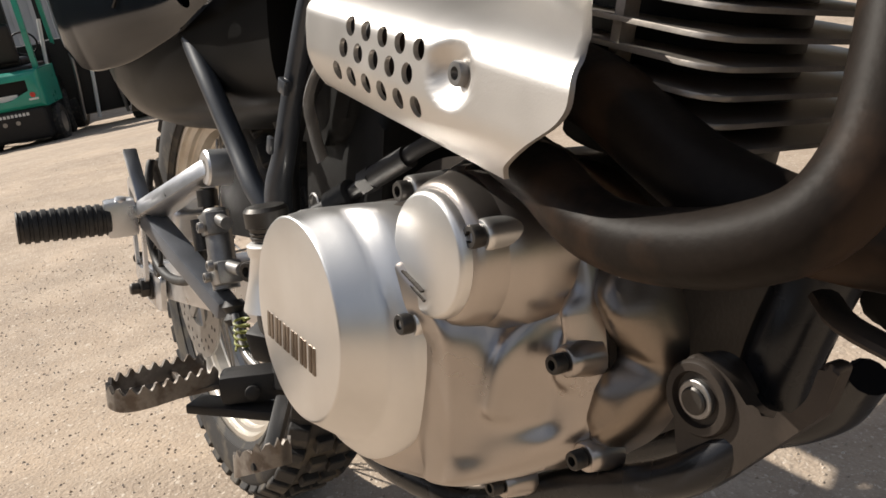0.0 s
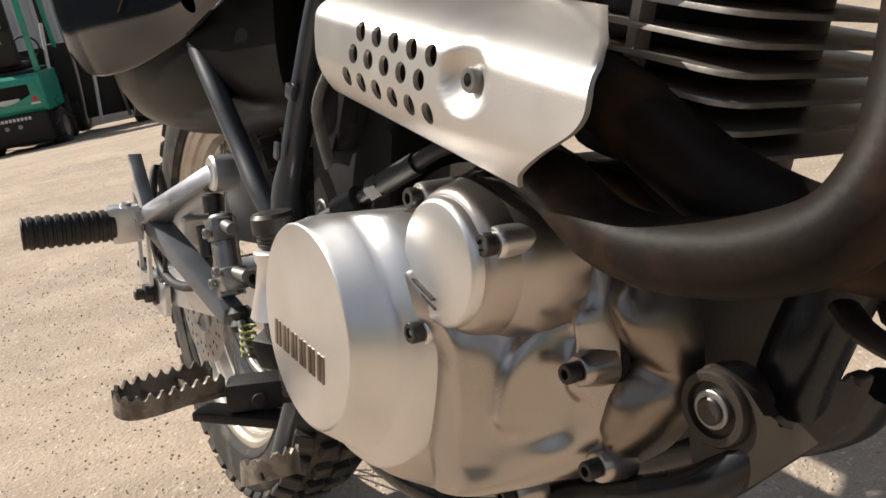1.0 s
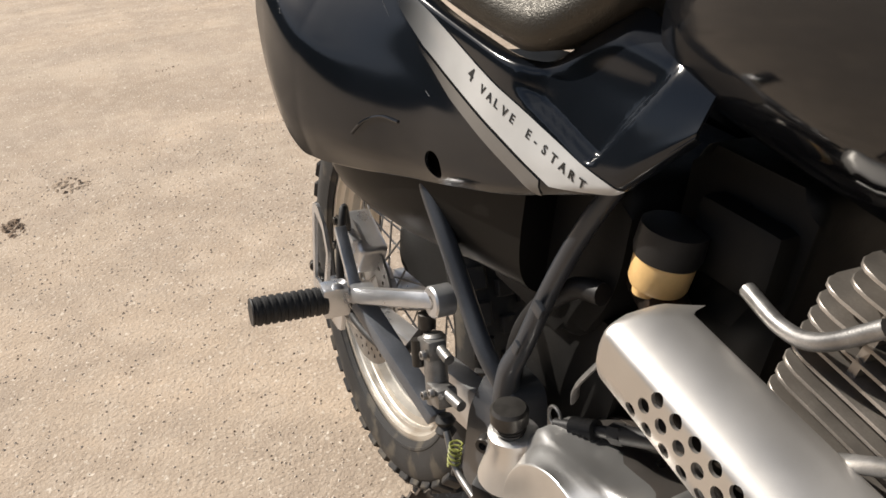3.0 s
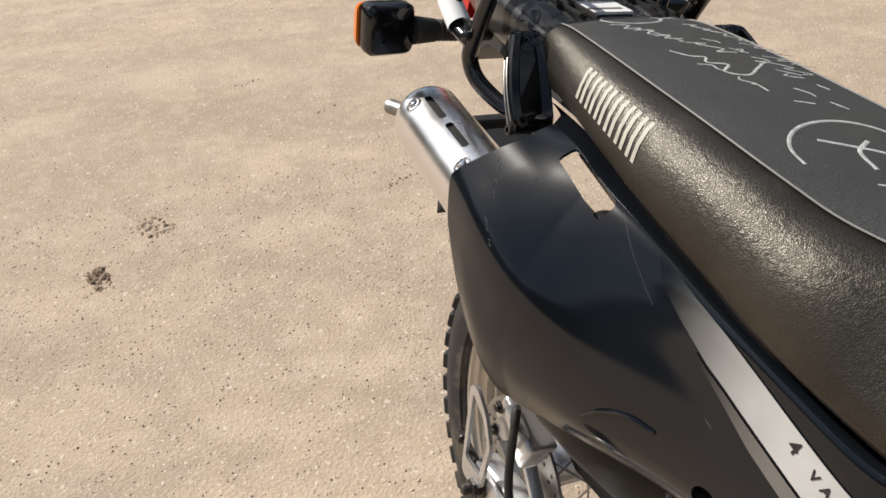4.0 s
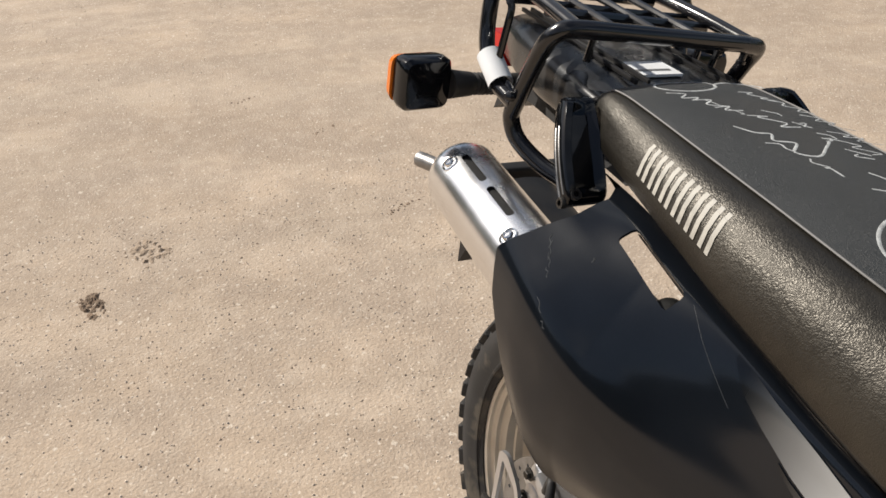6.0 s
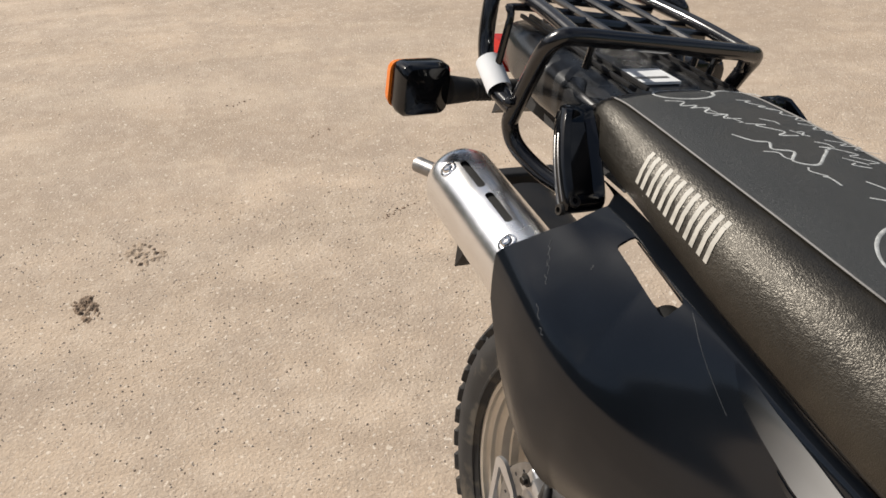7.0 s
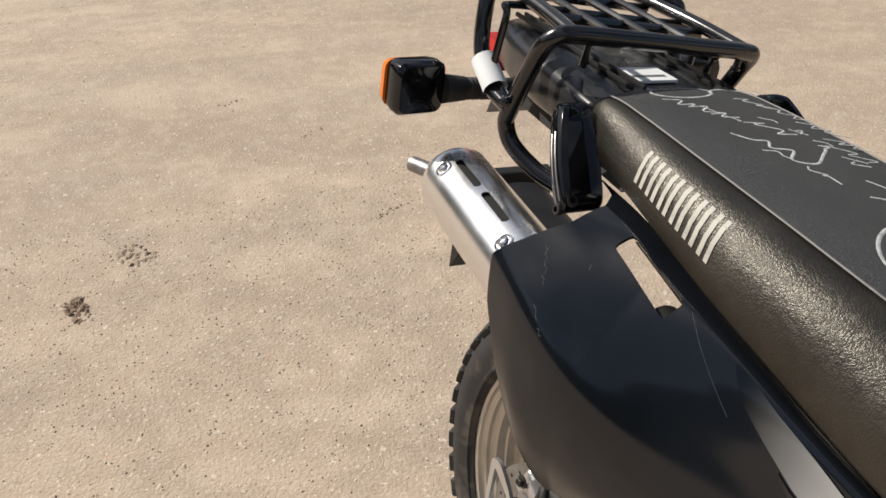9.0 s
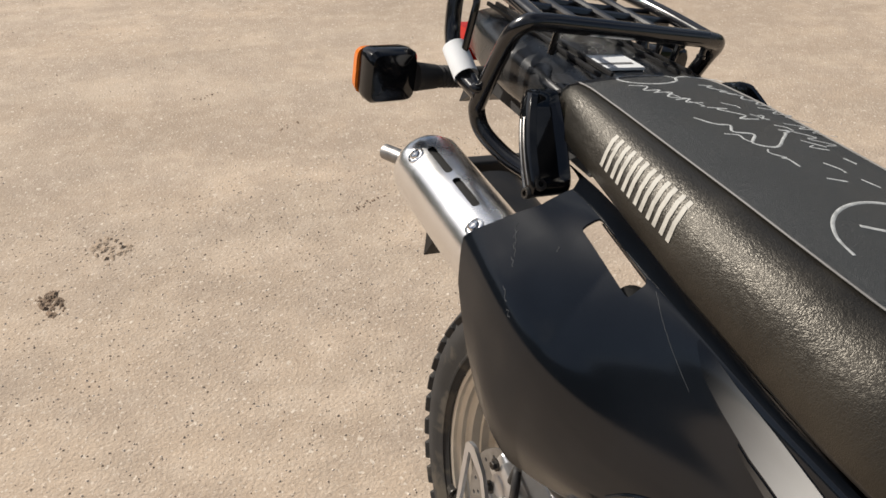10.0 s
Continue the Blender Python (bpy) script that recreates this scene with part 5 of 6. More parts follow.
def build_panels():
    SET_OFF["by"] = Vector((0.022, -0.005, 0.011))
    xs = sorted({*np.linspace(-0.052, 0.590, 170).tolist()})
    vs = np.linspace(0, 1, 64)
    for s in (1, -1):
        bm = bmesh.new()
        outer = [[panel_point(x, v) for v in vs] for x in xs]
        rows = [[bm.verts.new((p.x, p.y * s, p.z)) for p in r] for r in outer]
        inner = [[bm.verts.new((p.x, (p.y + 0.0035) * s, p.z - 0.001)) for p in r] for r in outer]
        for g in (rows, inner):
            for i in range(len(xs) - 1):
                for j in range(len(vs) - 1):
                    bm.faces.new((g[i][j], g[i + 1][j], g[i + 1][j + 1], g[i][j + 1]))
        def rimfill(a, b):
            for i in range(len(a) - 1):
                bm.faces.new((a[i], a[i + 1], b[i + 1], b[i]))
        rimfill(rows[0], inner[0])
        rimfill(rows[-1], inner[-1])
        rimfill([r[0] for r in rows], [r[0] for r in inner])
        rimfill([r[-1] for r in rows], [r[-1] for r in inner])
        bmesh.ops.recalc_face_normals(bm, faces=bm.faces)
        if s == 1:
            # slot behind the seat edge and the round screw hole
            c0, c1 = Vector((0.060, -0.156, 0.845)), Vector((0.141, -0.1626, 0.8318))
            d = (c1 - c0).normalized()
            slot = bar_along(c0, c1, 0.0190, 0.09, (0, -0.35, 0.94), 0.005)
            hole = lathe([(-0.04, 0.013), (0.03, 0.013)], (0.326, -0.165, 0.679), (0, -1, 0.1), 24)
            bm = cut(bm, slot, hole)
        p = part("side_panel", bm, M_PANEL, bike, "glossy blue-black side panel with a slot by the seat", sharp=45)
        if s == 1:
            right = p
            # deep moulded wall of the slot on the seat side, rounded at its lower end
            side = d.cross(Vector((0, -0.35, 0.94))).normalized()
            side = side if side.y > 0 else -side
            into = Vector((0, 0.35, -0.94))
            wall = [[c0.lerp(c1, t) + side * (0.0093 + k * 0.0016) + into * (0.0005 + 0.0045 * k) for k in (0, 0.33, 0.66, 1)] + [c0.lerp(c1, t) + side * (0.0115 + k * 0.0016) + into * (0.0020 + 0.0045 * k) for k in (1, 0.5, 0)] for t in np.linspace(0.02, 1.0, 10)]
            part("slot_wall", loft(wall), M_PANEL, right)
            # dark rubber plug beneath the lower end of the slot
            part("slot_plug", lathe([(0.0, 0.006), (0.0015, 0.0115), (0.004, 0.0135), (0.026, 0.0140), (0.028, 0.010)], c1 - d * 0.010 + into * 0.013 - side * 0.001, into, 24), M_DARK, right, "black rubber plug under the slot")
            # silver stripe lying on the panel, from under the seat to the front tip
            bm = bmesh.new()
            sx = np.linspace(0.206, 0.551, 110)
            def band(x):
                hi = float(np.interp(x, [0.205, 0.250, 0.290, 0.330, 0.375, 0.463, 0.510, 0.551], [0.830, 0.817, 0.808, 0.798, 0.786, 0.762, 0.750, 0.742]))
                lo = float(np.interp(x, [0.205, 0.225, 0.250, 0.283, 0.322, 0.385, 0.410, 0.482, 0.551], [0.827, 0.809, 0.795, 0.779, 0.767, 0.749, 0.742, 0.720, 0.739]))
                return hi, lo
            def v_at(x, z):
                k = np.linspace(0.15, 1, 120)
                zz = [panel_point(x, t).z for t in k]
                return float(np.interp(-z, [-q for q in zz], k))
            rows = []
            for x in sx:
                hi, lo = band(x)
                vh, vl = v_at(x, hi), v_at(x, lo)
                rows.append([bm.verts.new(panel_point(x, vh + (vl - vh) * t) + panel_normal(x, vh + (vl - vh) * t) * 0.0011) for t in np.linspace(0, 1, 12)])
            for a, b in zip(rows, rows[1:]):
                for j in range(11):
                    bm.faces.new((a[j], b[j], b[j + 1], a[j + 1]))
            # long thin scratch and short scuffs in the gloss
            for n0, (p, q) in enumerate((((0.153, 0.838), (0.222, 0.793)), ((0.300, 0.742), (0.308, 0.739)))):
                pts = []
                for t in np.linspace(0, 1, 9):
                    x = p[0] + (q[0] - p[0]) * t
                    v = v_at(x, p[1] + (q[1] - p[1]) * t)
                    pts.append(panel_point(x, v) + panel_normal(x, v) * 0.0001)
                part("scratch", tube(pts, 0.00017 if n0 == 0 else 0.0003, 5, 2), M_SCUFF, right)
            for x, v, x1, v1 in ((-0.036, 0.37, -0.018, 0.40), (-0.026, 0.38, -0.004, 0.42), (-0.012, 0.41, 0.006, 0.43), (0.004, 0.44, 0.016, 0.455), (0.030, 0.52, 0.046, 0.545), (0.052, 0.555, 0.060, 0.565), (0.026, 0.285, 0.032, 0.30)):
                part("scratch", tube([panel_point(x + (x1 - x) * t, v + (v1 - v) * t + 0.004 * math.sin(9 * t + 40 * x)) + panel_normal(x, v) * 0.0001 for t in np.linspace(0, 1, 7)], 0.0003, 5, 2), M_SCUFF, right)
            stripe = part("decal_stripe", bm, M_STRIPE, right, "silver stripe decal reading 4 VALVE E-START")
            # grey lower half of the decal
            bm = bmesh.new()
            rows = []
            for x in np.linspace(0.27, 0.470, 46):
                hi, lo = band(x)
                z1, z2 = lo - 0.003, lo - 0.003 - float(np.interp(x, [0.27, 0.34, 0.50, 0.505], [0.002, 0.012, 0.017, 0.016]))
                v1, v2 = v_at(x, z1), v_at(x, z2)
                rows.append([bm.verts.new(panel_point(x, v1 + (v2 - v1) * t) + panel_normal(x, v1 + (v2 - v1) * t) * 0.0011) for t in np.linspace(0, 1, 4)])
            for a, b in zip(rows, rows[1:]):
                for j in range(3):
                    bm.faces.new((a[j], b[j], b[j + 1], a[j + 1]))
            part("decal_band", bm, M_BAND, right, "dark grey lower decal band")
            # lettering, glyph by glyph along the stripe
            text = "4 VALVE E-START"
            xsn = np.linspace(0.363, 0.511, len(text))
            step = xsn[1] - xsn[0]
            for k, ch in enumerate(text):
                if ch == " ":
                    continue
                size = 0.0160 if ch == "4" else 0.0108
                x = xsn[k]
                hi, lo = band(x)
                v = v_at(x, hi - 0.0165)
                p0 = panel_point(x, v)
                p1 = panel_point(min(0.59, x + step), v_at(x + step, band(x + step)[0] - 0.0165))
                part("letter", word(ch, size, facing(p0 + panel_normal(x, v) * 0.0014, p1 - p0, panel_normal(x, v)), 0.0002), M_INK, stripe, "black letter " + ch)
            part("raised_mark", tube([panel_point(x, v) + panel_normal(x, v) * 0.0005 for x, v in ((0.205, 0.80), (0.222, 0.74), (0.245, 0.70), (0.270, 0.70))], 0.0016, 6), M_PANEL, right)
    # belly of the rear guard, seen beneath the panel
    rings = []
    for x, w, zb in ((0.036, 0.150, 0.620), (0.046, 0.170, 0.582), (0.070, 0.182, 0.556), (0.115, 0.183, 0.543), (0.17, 0.176, 0.541), (0.24, 0.162, 0.545), (0.29, 0.148, 0.552), (0.34, 0.132, 0.560), (0.42, 0.115, 0.570)):
        rings.append([(x, -w * math.copysign(abs(math.cos(t)) ** 0.38, math.cos(t)), 0.70 - (0.70 - zb) * abs(math.sin(t)) ** 0.42) for t in (math.pi * k / 32 for k in range(33))])
    part("rear_inner_guard", loft(rings), M_BELLY, bike, "black belly of the rear guard", sharp=70)
    # tank and the front of its skirt
    rings = []
    for x, w, zb, zt in ((0.512, 0.080, 0.82, 0.870), (0.535, 0.108, 0.80, 0.935), (0.565, 0.122, 0.79, 1.0), (0.62, 0.136, 0.78, 1.06), (0.72, 0.152, 0.77, 1.09), (0.84, 0.152, 0.79, 1.09), (0.95, 0.10, 0.83, 1.06)):
        rings.append([(x, w * math.copysign(abs(math.cos(t)) ** 0.85, math.cos(t)), (zb + zt) / 2 + (zt - zb) / 2 * math.copysign(abs(math.sin(t)) ** 0.9, math.sin(t))) for t in (2 * math.pi * k / 36 for k in range(36))])
    part("fuel_tank", loft(rings), M_BLACK, bike, "glossy black fuel tank", sharp=60)
    SET_OFF["by"] = Vector((0, 0, 0))


M_SCUFF = material("pale_scuffed_plastic", (0.09, 0.095, 0.10), 0.6, 0.0, scale=300, amount=0.4, fine=900, bump=0.0)
M_BAND = material("dark_grey_decal", (0.16, 0.15, 0.14), 0.16, 0.0, rvar=0.03, scale=25, amount=0.1, fine=800, bump=0.02)
decal_fade(M_BAND, 0.26, 0.37, (0.004, 0.005, 0.007))
build_panels()


# -- seat --
SEAT = [  # x, half width at base, base height, half width of the top, top height
    (-0.108, 0.076, 0.884, 0.060, 0.905), (-0.095, 0.094, 0.878, 0.080, 0.920), (-0.06, 0.106, 0.876, 0.083, 0.926), (0.00, 0.120, 0.873, 0.088, 0.926), (0.08, 0.132, 0.864, 0.093, 0.924), (0.16, 0.140, 0.852, 0.096, 0.921),
    (0.24, 0.143, 0.840, 0.099, 0.917), (0.30, 0.1435, 0.830, 0.095, 0.911), (0.345, 0.142, 0.823, 0.088, 0.912), (0.39, 0.138, 0.815, 0.080, 0.921), (0.429, 0.129, 0.808, 0.072, 0.934), (0.46, 0.118, 0.828, 0.067, 0.955), (0.49, 0.109, 0.853, 0.063, 0.982),
    (0.512, 0.103, 0.878, 0.060, 1.004), (0.532, 0.098, 0.922, 0.057, 1.022), (0.550, 0.092, 0.970, 0.054, 1.036), (0.572, 0.080, 1.022, 0.050, 1.048)]


REAR_OFF, TAIL_OFF = Vector((0.030, -0.0255, 0.013)), Vector((0.030, -0.0105, 0.013))


def build_seat():
    SET_OFF["by"] = REAR_OFF
    rings = []
    xs = np.linspace(SEAT[0][0], SEAT[-1][0], 80)
    ks = [r[0] for r in SEAT]
    def at(x, i):
        # smoothed interpolation
        return float(np.mean([np.interp(min(max(x + d, ks[0]), ks[-1]), ks, [r[i] for r in SEAT]) for d in (-0.014, -0.007, 0, 0.007, 0.014)]))
    def section(x):
        wb, zb, wt, zt = (at(x, i) for i in (1, 2, 3, 4))
        h = zt - zb
        pts = [(wb - 0.006, zb), (wb, zb + 0.10 * h), (wb - 0.001, zb + 0.32 * h), (wb - 0.0045, zb + 0.57 * h), (wt + (wb - wt) * 0.71, zb + 0.78 * h), (wt + (wb - wt) * 0.34, zb + 0.94 * h), (wt, zt - 0.001), (wt * 0.6, zt + 0.0025), (0, zt + 0.004)]
        # towards the front the flanks flatten out into plain slopes
        f = min(1.0, max(0.0, (x - 0.315) / 0.095))
        f = f * f * (3 - 2 * f)
        d = wb - wt
        slope = [(wb - 0.010, zb), (wb - 0.001, zb + 0.10 * h), (wb - 0.12 * d, zb + 0.25 * h), (wb - 0.38 * d, zb + 0.46 * h), (wb - 0.68 * d, zb + 0.70 * h), (wb - 0.90 * d, zb + 0.90 * h)]
        return [(p[0] + (q[0] - p[0]) * f, p[1] + (q[1] - p[1]) * f) for p, q in zip(pts, slope)] + pts[6:]
    for x in xs:
        half = section(x)
        rings.append([Vector((x, -y, z)) for y, z in half] + [Vector((x, y, z)) for y, z in half[-2::-1]])
    bm = loft(rings)
    seat = part("seat", bm, M_VINYL, bike, "black grained vinyl dual seat with chalk scrawl on top", sharp=60)
    # smooth top panel with its welted seam
    xt = [x for x in xs if -0.085 <= x <= 0.545]
    def edge(x):
        return at(x, 3)
    bm = bmesh.new()
    rows = []
    for x in xt:
        zt, w = at(x, 4), max(0.002, edge(x))
        rows.append([bm.verts.new((x, w * t, zt + 0.0045 - 0.0045 * abs(t) ** 3 * (w / at(x, 3)))) for t in np.linspace(-1, 1, 15)])
    for a, b in zip(rows, rows[1:]):
        for j in range(14):
            bm.faces.new((a[j], b[j], b[j + 1], a[j + 1]))
    top = part("seat_top", bm, M_SEATTOP, seat, "smooth charcoal seat top")
    line = [Vector((x, -edge(x), at(x, 4) + 0.0008)) for x in xt] + [Vector((x, edge(x), at(x, 4) + 0.0008)) for x in xt[::-1]]
    part("seam", tube(line, 0.0009, 6, 1), M_SEAM, seat)
    # printed maker's mark on the flank: six plain slanted bars
    def flank(x, t):
        h = section(x)
        k = t * (len(h) - 3)
        i = int(k)
        y, z = np.array(h[i]) * (1 - k + i) + np.array(h[i + 1]) * (k - i)
        return Vector((x, -y - 0.0006, z + 0.0003))
    for k in range(12):
        x0 = 0.026 + (k // 2) * 0.0200 + (k % 2) * 0.0092
        lean_by = 0.003
        bm = bmesh.new()
        cols = []
        for u in np.linspace(0, 1, 3):
            cols.append([bm.verts.new(flank(x0 + u * 0.0048 + (1 - v) * lean_by, 0.36 + v * 0.36)) for v in np.linspace(0, 1, 6)])
        for a, b in zip(cols, cols[1:]):
            for j in range(5):
                bm.faces.new((a[j], b[j], b[j + 1], a[j + 1]))
        part("print_bar", bm, M_PRINT, seat)
    # chalk strokes on the top, no readable words
    def chalk(pts, r=0.0016):
        q = [Vector((x, y, at(x, 4) + 0.0046 - 0.0045 * min(1, abs(y) / at(x, 3)) ** 3)) for x, y in pts]
        part("chalk_stroke", tube(q, r * 0.85, 6, 5, 0.22), M_CHALK, seat)
    def oval(cx, cy, a, b, tilt=0.0, n0=0, n1=14):
        return [(cx + a * math.cos(t) * math.cos(tilt) - b * math.sin(t) * math.sin(tilt), cy + a * math.cos(t) * math.sin(tilt) + b * math.sin(t) * math.cos(tilt)) for t in (2 * math.pi * k / 14 for k in range(n0, n1 + 1))]
    chalk(oval(-0.068, -0.004, 0.018, 0.036))
    chalk(oval(-0.058, 0.060, 0.020, 0.036, 0.2, 3, 10))
    rnd = random.Random(11)
    for cx, cy, n, s in ((-0.050, -0.035, 5, 0.006), (-0.030, -0.020, 4, 0.007), (-0.012, -0.010, 4, 0.006), (0.008, 0.012, 6, 0.007), (-0.045, 0.050, 6, 0.006), (-0.020, 0.070, 6, 0.006), (0.012, 0.078, 6, 0.007), (0.045, 0.075, 6, 0.008), (0.070, 0.062, 5, 0.008)):
        chalk([(cx + k * s * 0.9 + rnd.uniform(-s, s) * 0.7, cy + (k % 2 - 0.5) * s * 2.4 + k * s * 0.6) for k in range(n)], 0.0012)
    chalk([(0.030, -0.030), (0.045, -0.018), (0.050, -0.004), (0.062, -0.012), (0.070, 0.006), (0.085, -0.010), (0.095, 0.008), (0.082, 0.030), (0.072, 0.045)], 0.0017)
    chalk(oval(0.235, -0.010, 0.045, 0.060, 0.3, 1, 10), 0.002)
    chalk([(0.215, -0.030), (0.235, 0.0), (0.250, 0.020)], 0.0025)
    chalk([(0.225, 0.012), (0.238, -0.010), (0.262, -0.018)], 0.0022)
    chalk([(0.275, 0.045), (0.29, 0.0), (0.278, -0.035)], 0.0016)
    # broken smudged rows of scrawl
    for cx, cy, length, n, s in ((-0.030, -0.012, 0.045, 9, 0.006), (0.000, 0.034, 0.050, 8, 0.007), (0.030, 0.046, 0.045, 7, 0.008), (0.060, 0.044, 0.050, 7, 0.009), (0.065, -0.020, 0.055, 8, 0.006), (0.110, 0.000, 0.060, 6, 0.008), (0.095, 0.052, 0.045, 6, 0.008), (0.130, 0.030, 0.050, 7, 0.007)):
        pts = [(cx + length * k / n + rnd.uniform(-s, s) * 0.5, cy + length * 0.35 * k / n + rnd.uniform(-s, s)) for k in range(n)]
        for a, b in ((0, n // 2), (n // 2 + 1, n)):
            if b - a > 1:
                chalk(pts[a:b], rnd.uniform(0.0009, 0.0016))


M_SEAM = material("pale_seam_thread", (0.22, 0.21, 0.20), 0.6, 0.0, scale=200, amount=0.2, fine=900, bump=0.1)
build_seat()
SET_OFF["by"] = Vector((0, 0, 0))


# -- muffler, grab handles, rack, tail, indicators --
# the rack sits slightly askew
RACK_ROLL = Matrix.Translation((0, 0, 0.955)) @ Matrix.Rotation(radians(-4.6), 4, "X") @ Matrix.Translation((0, 0, -0.955))


def build_tail():
    # muffler along the right side, its polished shield, slots and screws
    a, b = Vector((0.050, -0.192, 0.769)), Vector((-0.219, -0.172, 0.7745))
    ax = (b - a).normalized()
    L = (b - a).length
    up = (Vector((0, 0, 1)) - ax * ax.z).normalized()
    sd = up.cross(ax) if up.cross(ax).y < 0 else ax.cross(up)
    def pt(h, t, r):
        k = 1 - 0.30 * max(0.0, (h - (L - 0.028)) / 0.028) ** 2.2
        return a + ax * h + (up * math.sin(t) + sd * math.cos(t)) * r * k
    part("muffler", lathe([(0, 0.030), (0.02, 0.0375), (L - 0.03, 0.0375), (L - 0.010, 0.034), (L - 0.002, 0.026), (L - 0.002, 0.001)], a, ax, 40), M_PIPE, bike, "dark muffler body")
    ang = np.linspace(radians(122), radians(-75), 52)
    hs = np.linspace(0.02, L, 60)
    bm = bmesh.new()
    gs = [[[bm.verts.new(pt(h, t, r)) for t in ang] for h in hs] for r in (0.0443, 0.0428)]
    for g in gs:
        for i in range(len(hs) - 1):
            for j in range(len(ang) - 1):
                bm.faces.new((g[i][j], g[i + 1][j], g[i + 1][j + 1], g[i][j + 1]))
    def rf(p, q):
        for i in range(len(p) - 1):
            bm.faces.new((p[i], p[i + 1], q[i + 1], q[i]))
    rf(gs[0][0], gs[1][0]); rf(gs[0][-1], gs[1][-1]); rf([r[0] for r in gs[0]], [r[0] for r in gs[1]]); rf([r[-1] for r in gs[0]], [r[-1] for r in gs[1]])
    holes = []
    t = radians(70)
    n = up * math.sin(t) + sd * math.cos(t)
    for h0, h1 in ((0.092, 0.150), (0.164, 0.224)):
        q0, q1 = pt(h0, t, 0.0433), pt(h1, t, 0.0433)
        holes.append(join(bar_along(q0 + ax * 0.004, q1 - ax * 0.004, 0.0088, 0.02, n, 0)))
        for q in (q0 + ax * 0.004, q1 - ax * 0.004):
            holes.append(lathe([(-0.01, 0.0044), (0.01, 0.0044)], q, n, 16))
    sh = part("muffler_shield", cut(bm, *holes), M_BRIGHT, bike, "polished chrome muffler shield with two slots", sharp=50)
    # Added sleeve: its black is the shade inside the slots
    part("slot_backing", lathe([(0.06, 0.0408), (L - 0.030, 0.0408)], a, ax, 36, False), M_DARK, sh, "added black sleeve giving the slots their dark inside")
    for h0, t in ((L - 0.046, radians(46)), (0.066, radians(50))):
        n = up * math.sin(t) + sd * math.cos(t)
        part("shield_screw", join(lathe([(-0.002, 0.0105), (0.0006, 0.0100), (0.0012, 0.0085), (-0.0006, 0.0078)], pt(h0, t, 0.0443), n, 28), lathe([(0, 0.0062), (0.0030, 0.0060), (0.0042, 0.0050), (0.0046, 0.0032), (0.0030, 0.0028), (0.0030, 0.0001)], pt(h0, t, 0.0443), n, 20)), M_CHROME, sh)
    part("tail_pipe", tube([b + Vector((0.03, -0.004, -0.003)), b + Vector((-0.024, -0.014, -0.008)), b + Vector((-0.056, -0.024, -0.012))], 0.0098, 18), M_STEEL, bike)
    part("mud_flap", slab(rounded([(-0.362, 0.535), (-0.338, 0.58), (-0.342, 0.70), (-0.368, 0.70)], 0.006), 0.07, -0.07, 0), M_MATT, bike, "black mud flap")
    # moulded grab handles beside the seat: a bowed strap with a dished front face
    for s in (1, -1):
        lo, hi = Vector((0.014, 0, 0.850)), Vector((-0.062, 0, 0.924))
        mid_y = 0.0 if s == 1 else 2 * TAIL_OFF.y
        lon = (hi - lo).normalized()
        nor = Vector((lon.z, 0, -lon.x))
        def outer_y(u):
            return -0.182 + 0.026 * u - 0.008 * 4 * u * (1 - u)
        rings = []
        for u in np.linspace(0, 1, 26):
            bow = 4 * u * (1 - u)
            yo, yi = outer_y(u), -0.138 + 0.014 * u
            e = min(1.0, 12 * min(u, 1 - u) + 0.12)
            th = 0.010 * math.sqrt(e)
            d = 0.0085 * max(0.0, min(1.0, (min(u - 0.07, 0.94 - u)) / 0.10)) ** 0.7
            o = lo.lerp(hi, u) + nor * 0.004 * bow
            prof = [(yo + 0.002, -th), (yo, -th + 0.003), (yo, th - 0.003), (yo + 0.002, th), (yo + 0.009, th + 0.0005), (yo + 0.0115, th - 0.4 * d), (yo + 0.015, th - d), (yi - 0.010, th - d), (yi - 0.006, th - 0.4 * d), (yi - 0.003, th), (yi, th - 0.003), (yi, -th)]
            rings.append([o + Vector((0, mid_y + y * s, 0)) + nor * h for y, h in prof])
        h = part("grab_handle", loft(rings), M_BLACK, bike, "glossy black moulded grab handle", sharp=40)
        # Two thin steel-grey lines along the outer face
        for dz in (0.003, -0.003):
            g = []
            for u in np.linspace(0.10, 0.72, 12):
                bow = 4 * u * (1 - u)
                g.append(lo.lerp(hi, u) + nor * (0.004 * bow + dz) + Vector((0, mid_y + s * outer_y(u), 0)))
            part("handle_groove", tube(g, 0.0011, 6, 2), M_STEEL, h, "pale groove line")
        part("handle_bolt", cap_bolt(lo + lon * 0.008 + Vector((0, mid_y - s * 0.1735, 0)) + nor * 0.008, nor, 0.0060, 0.004), M_DARKBOLT, h)
        part("handle_bolt", cap_bolt(lo + lon * 0.004 + Vector((0, mid_y - s * 0.181, 0)) - nor * 0.001, (0, -s, 0.1), 0.0055, 0.005), M_DARKBOLT, h)
    SET_OFF["by"] = TAIL_OFF + Vector((0, 0.009, -0.003))
    # tail cowl
    rings = []
    for x, w, zb, zt in ((-0.075, 0.110, 0.86, 0.918), (-0.13, 0.108, 0.855, 0.922), (-0.22, 0.098, 0.850, 0.924), (-0.30, 0.085, 0.850, 0.922), (-0.37, 0.066, 0.855, 0.916), (-0.40, 0.045, 0.865, 0.905)):
        c, h = (zb + zt) / 2, (zt - zb) / 2
        rings.append([(x, w * math.copysign(abs(math.cos(t)) ** 0.55, math.cos(t)), c + h * math.copysign(abs(math.sin(t)) ** 0.5, math.sin(t))) for t in (2 * math.pi * k / 40 for k in range(40))])
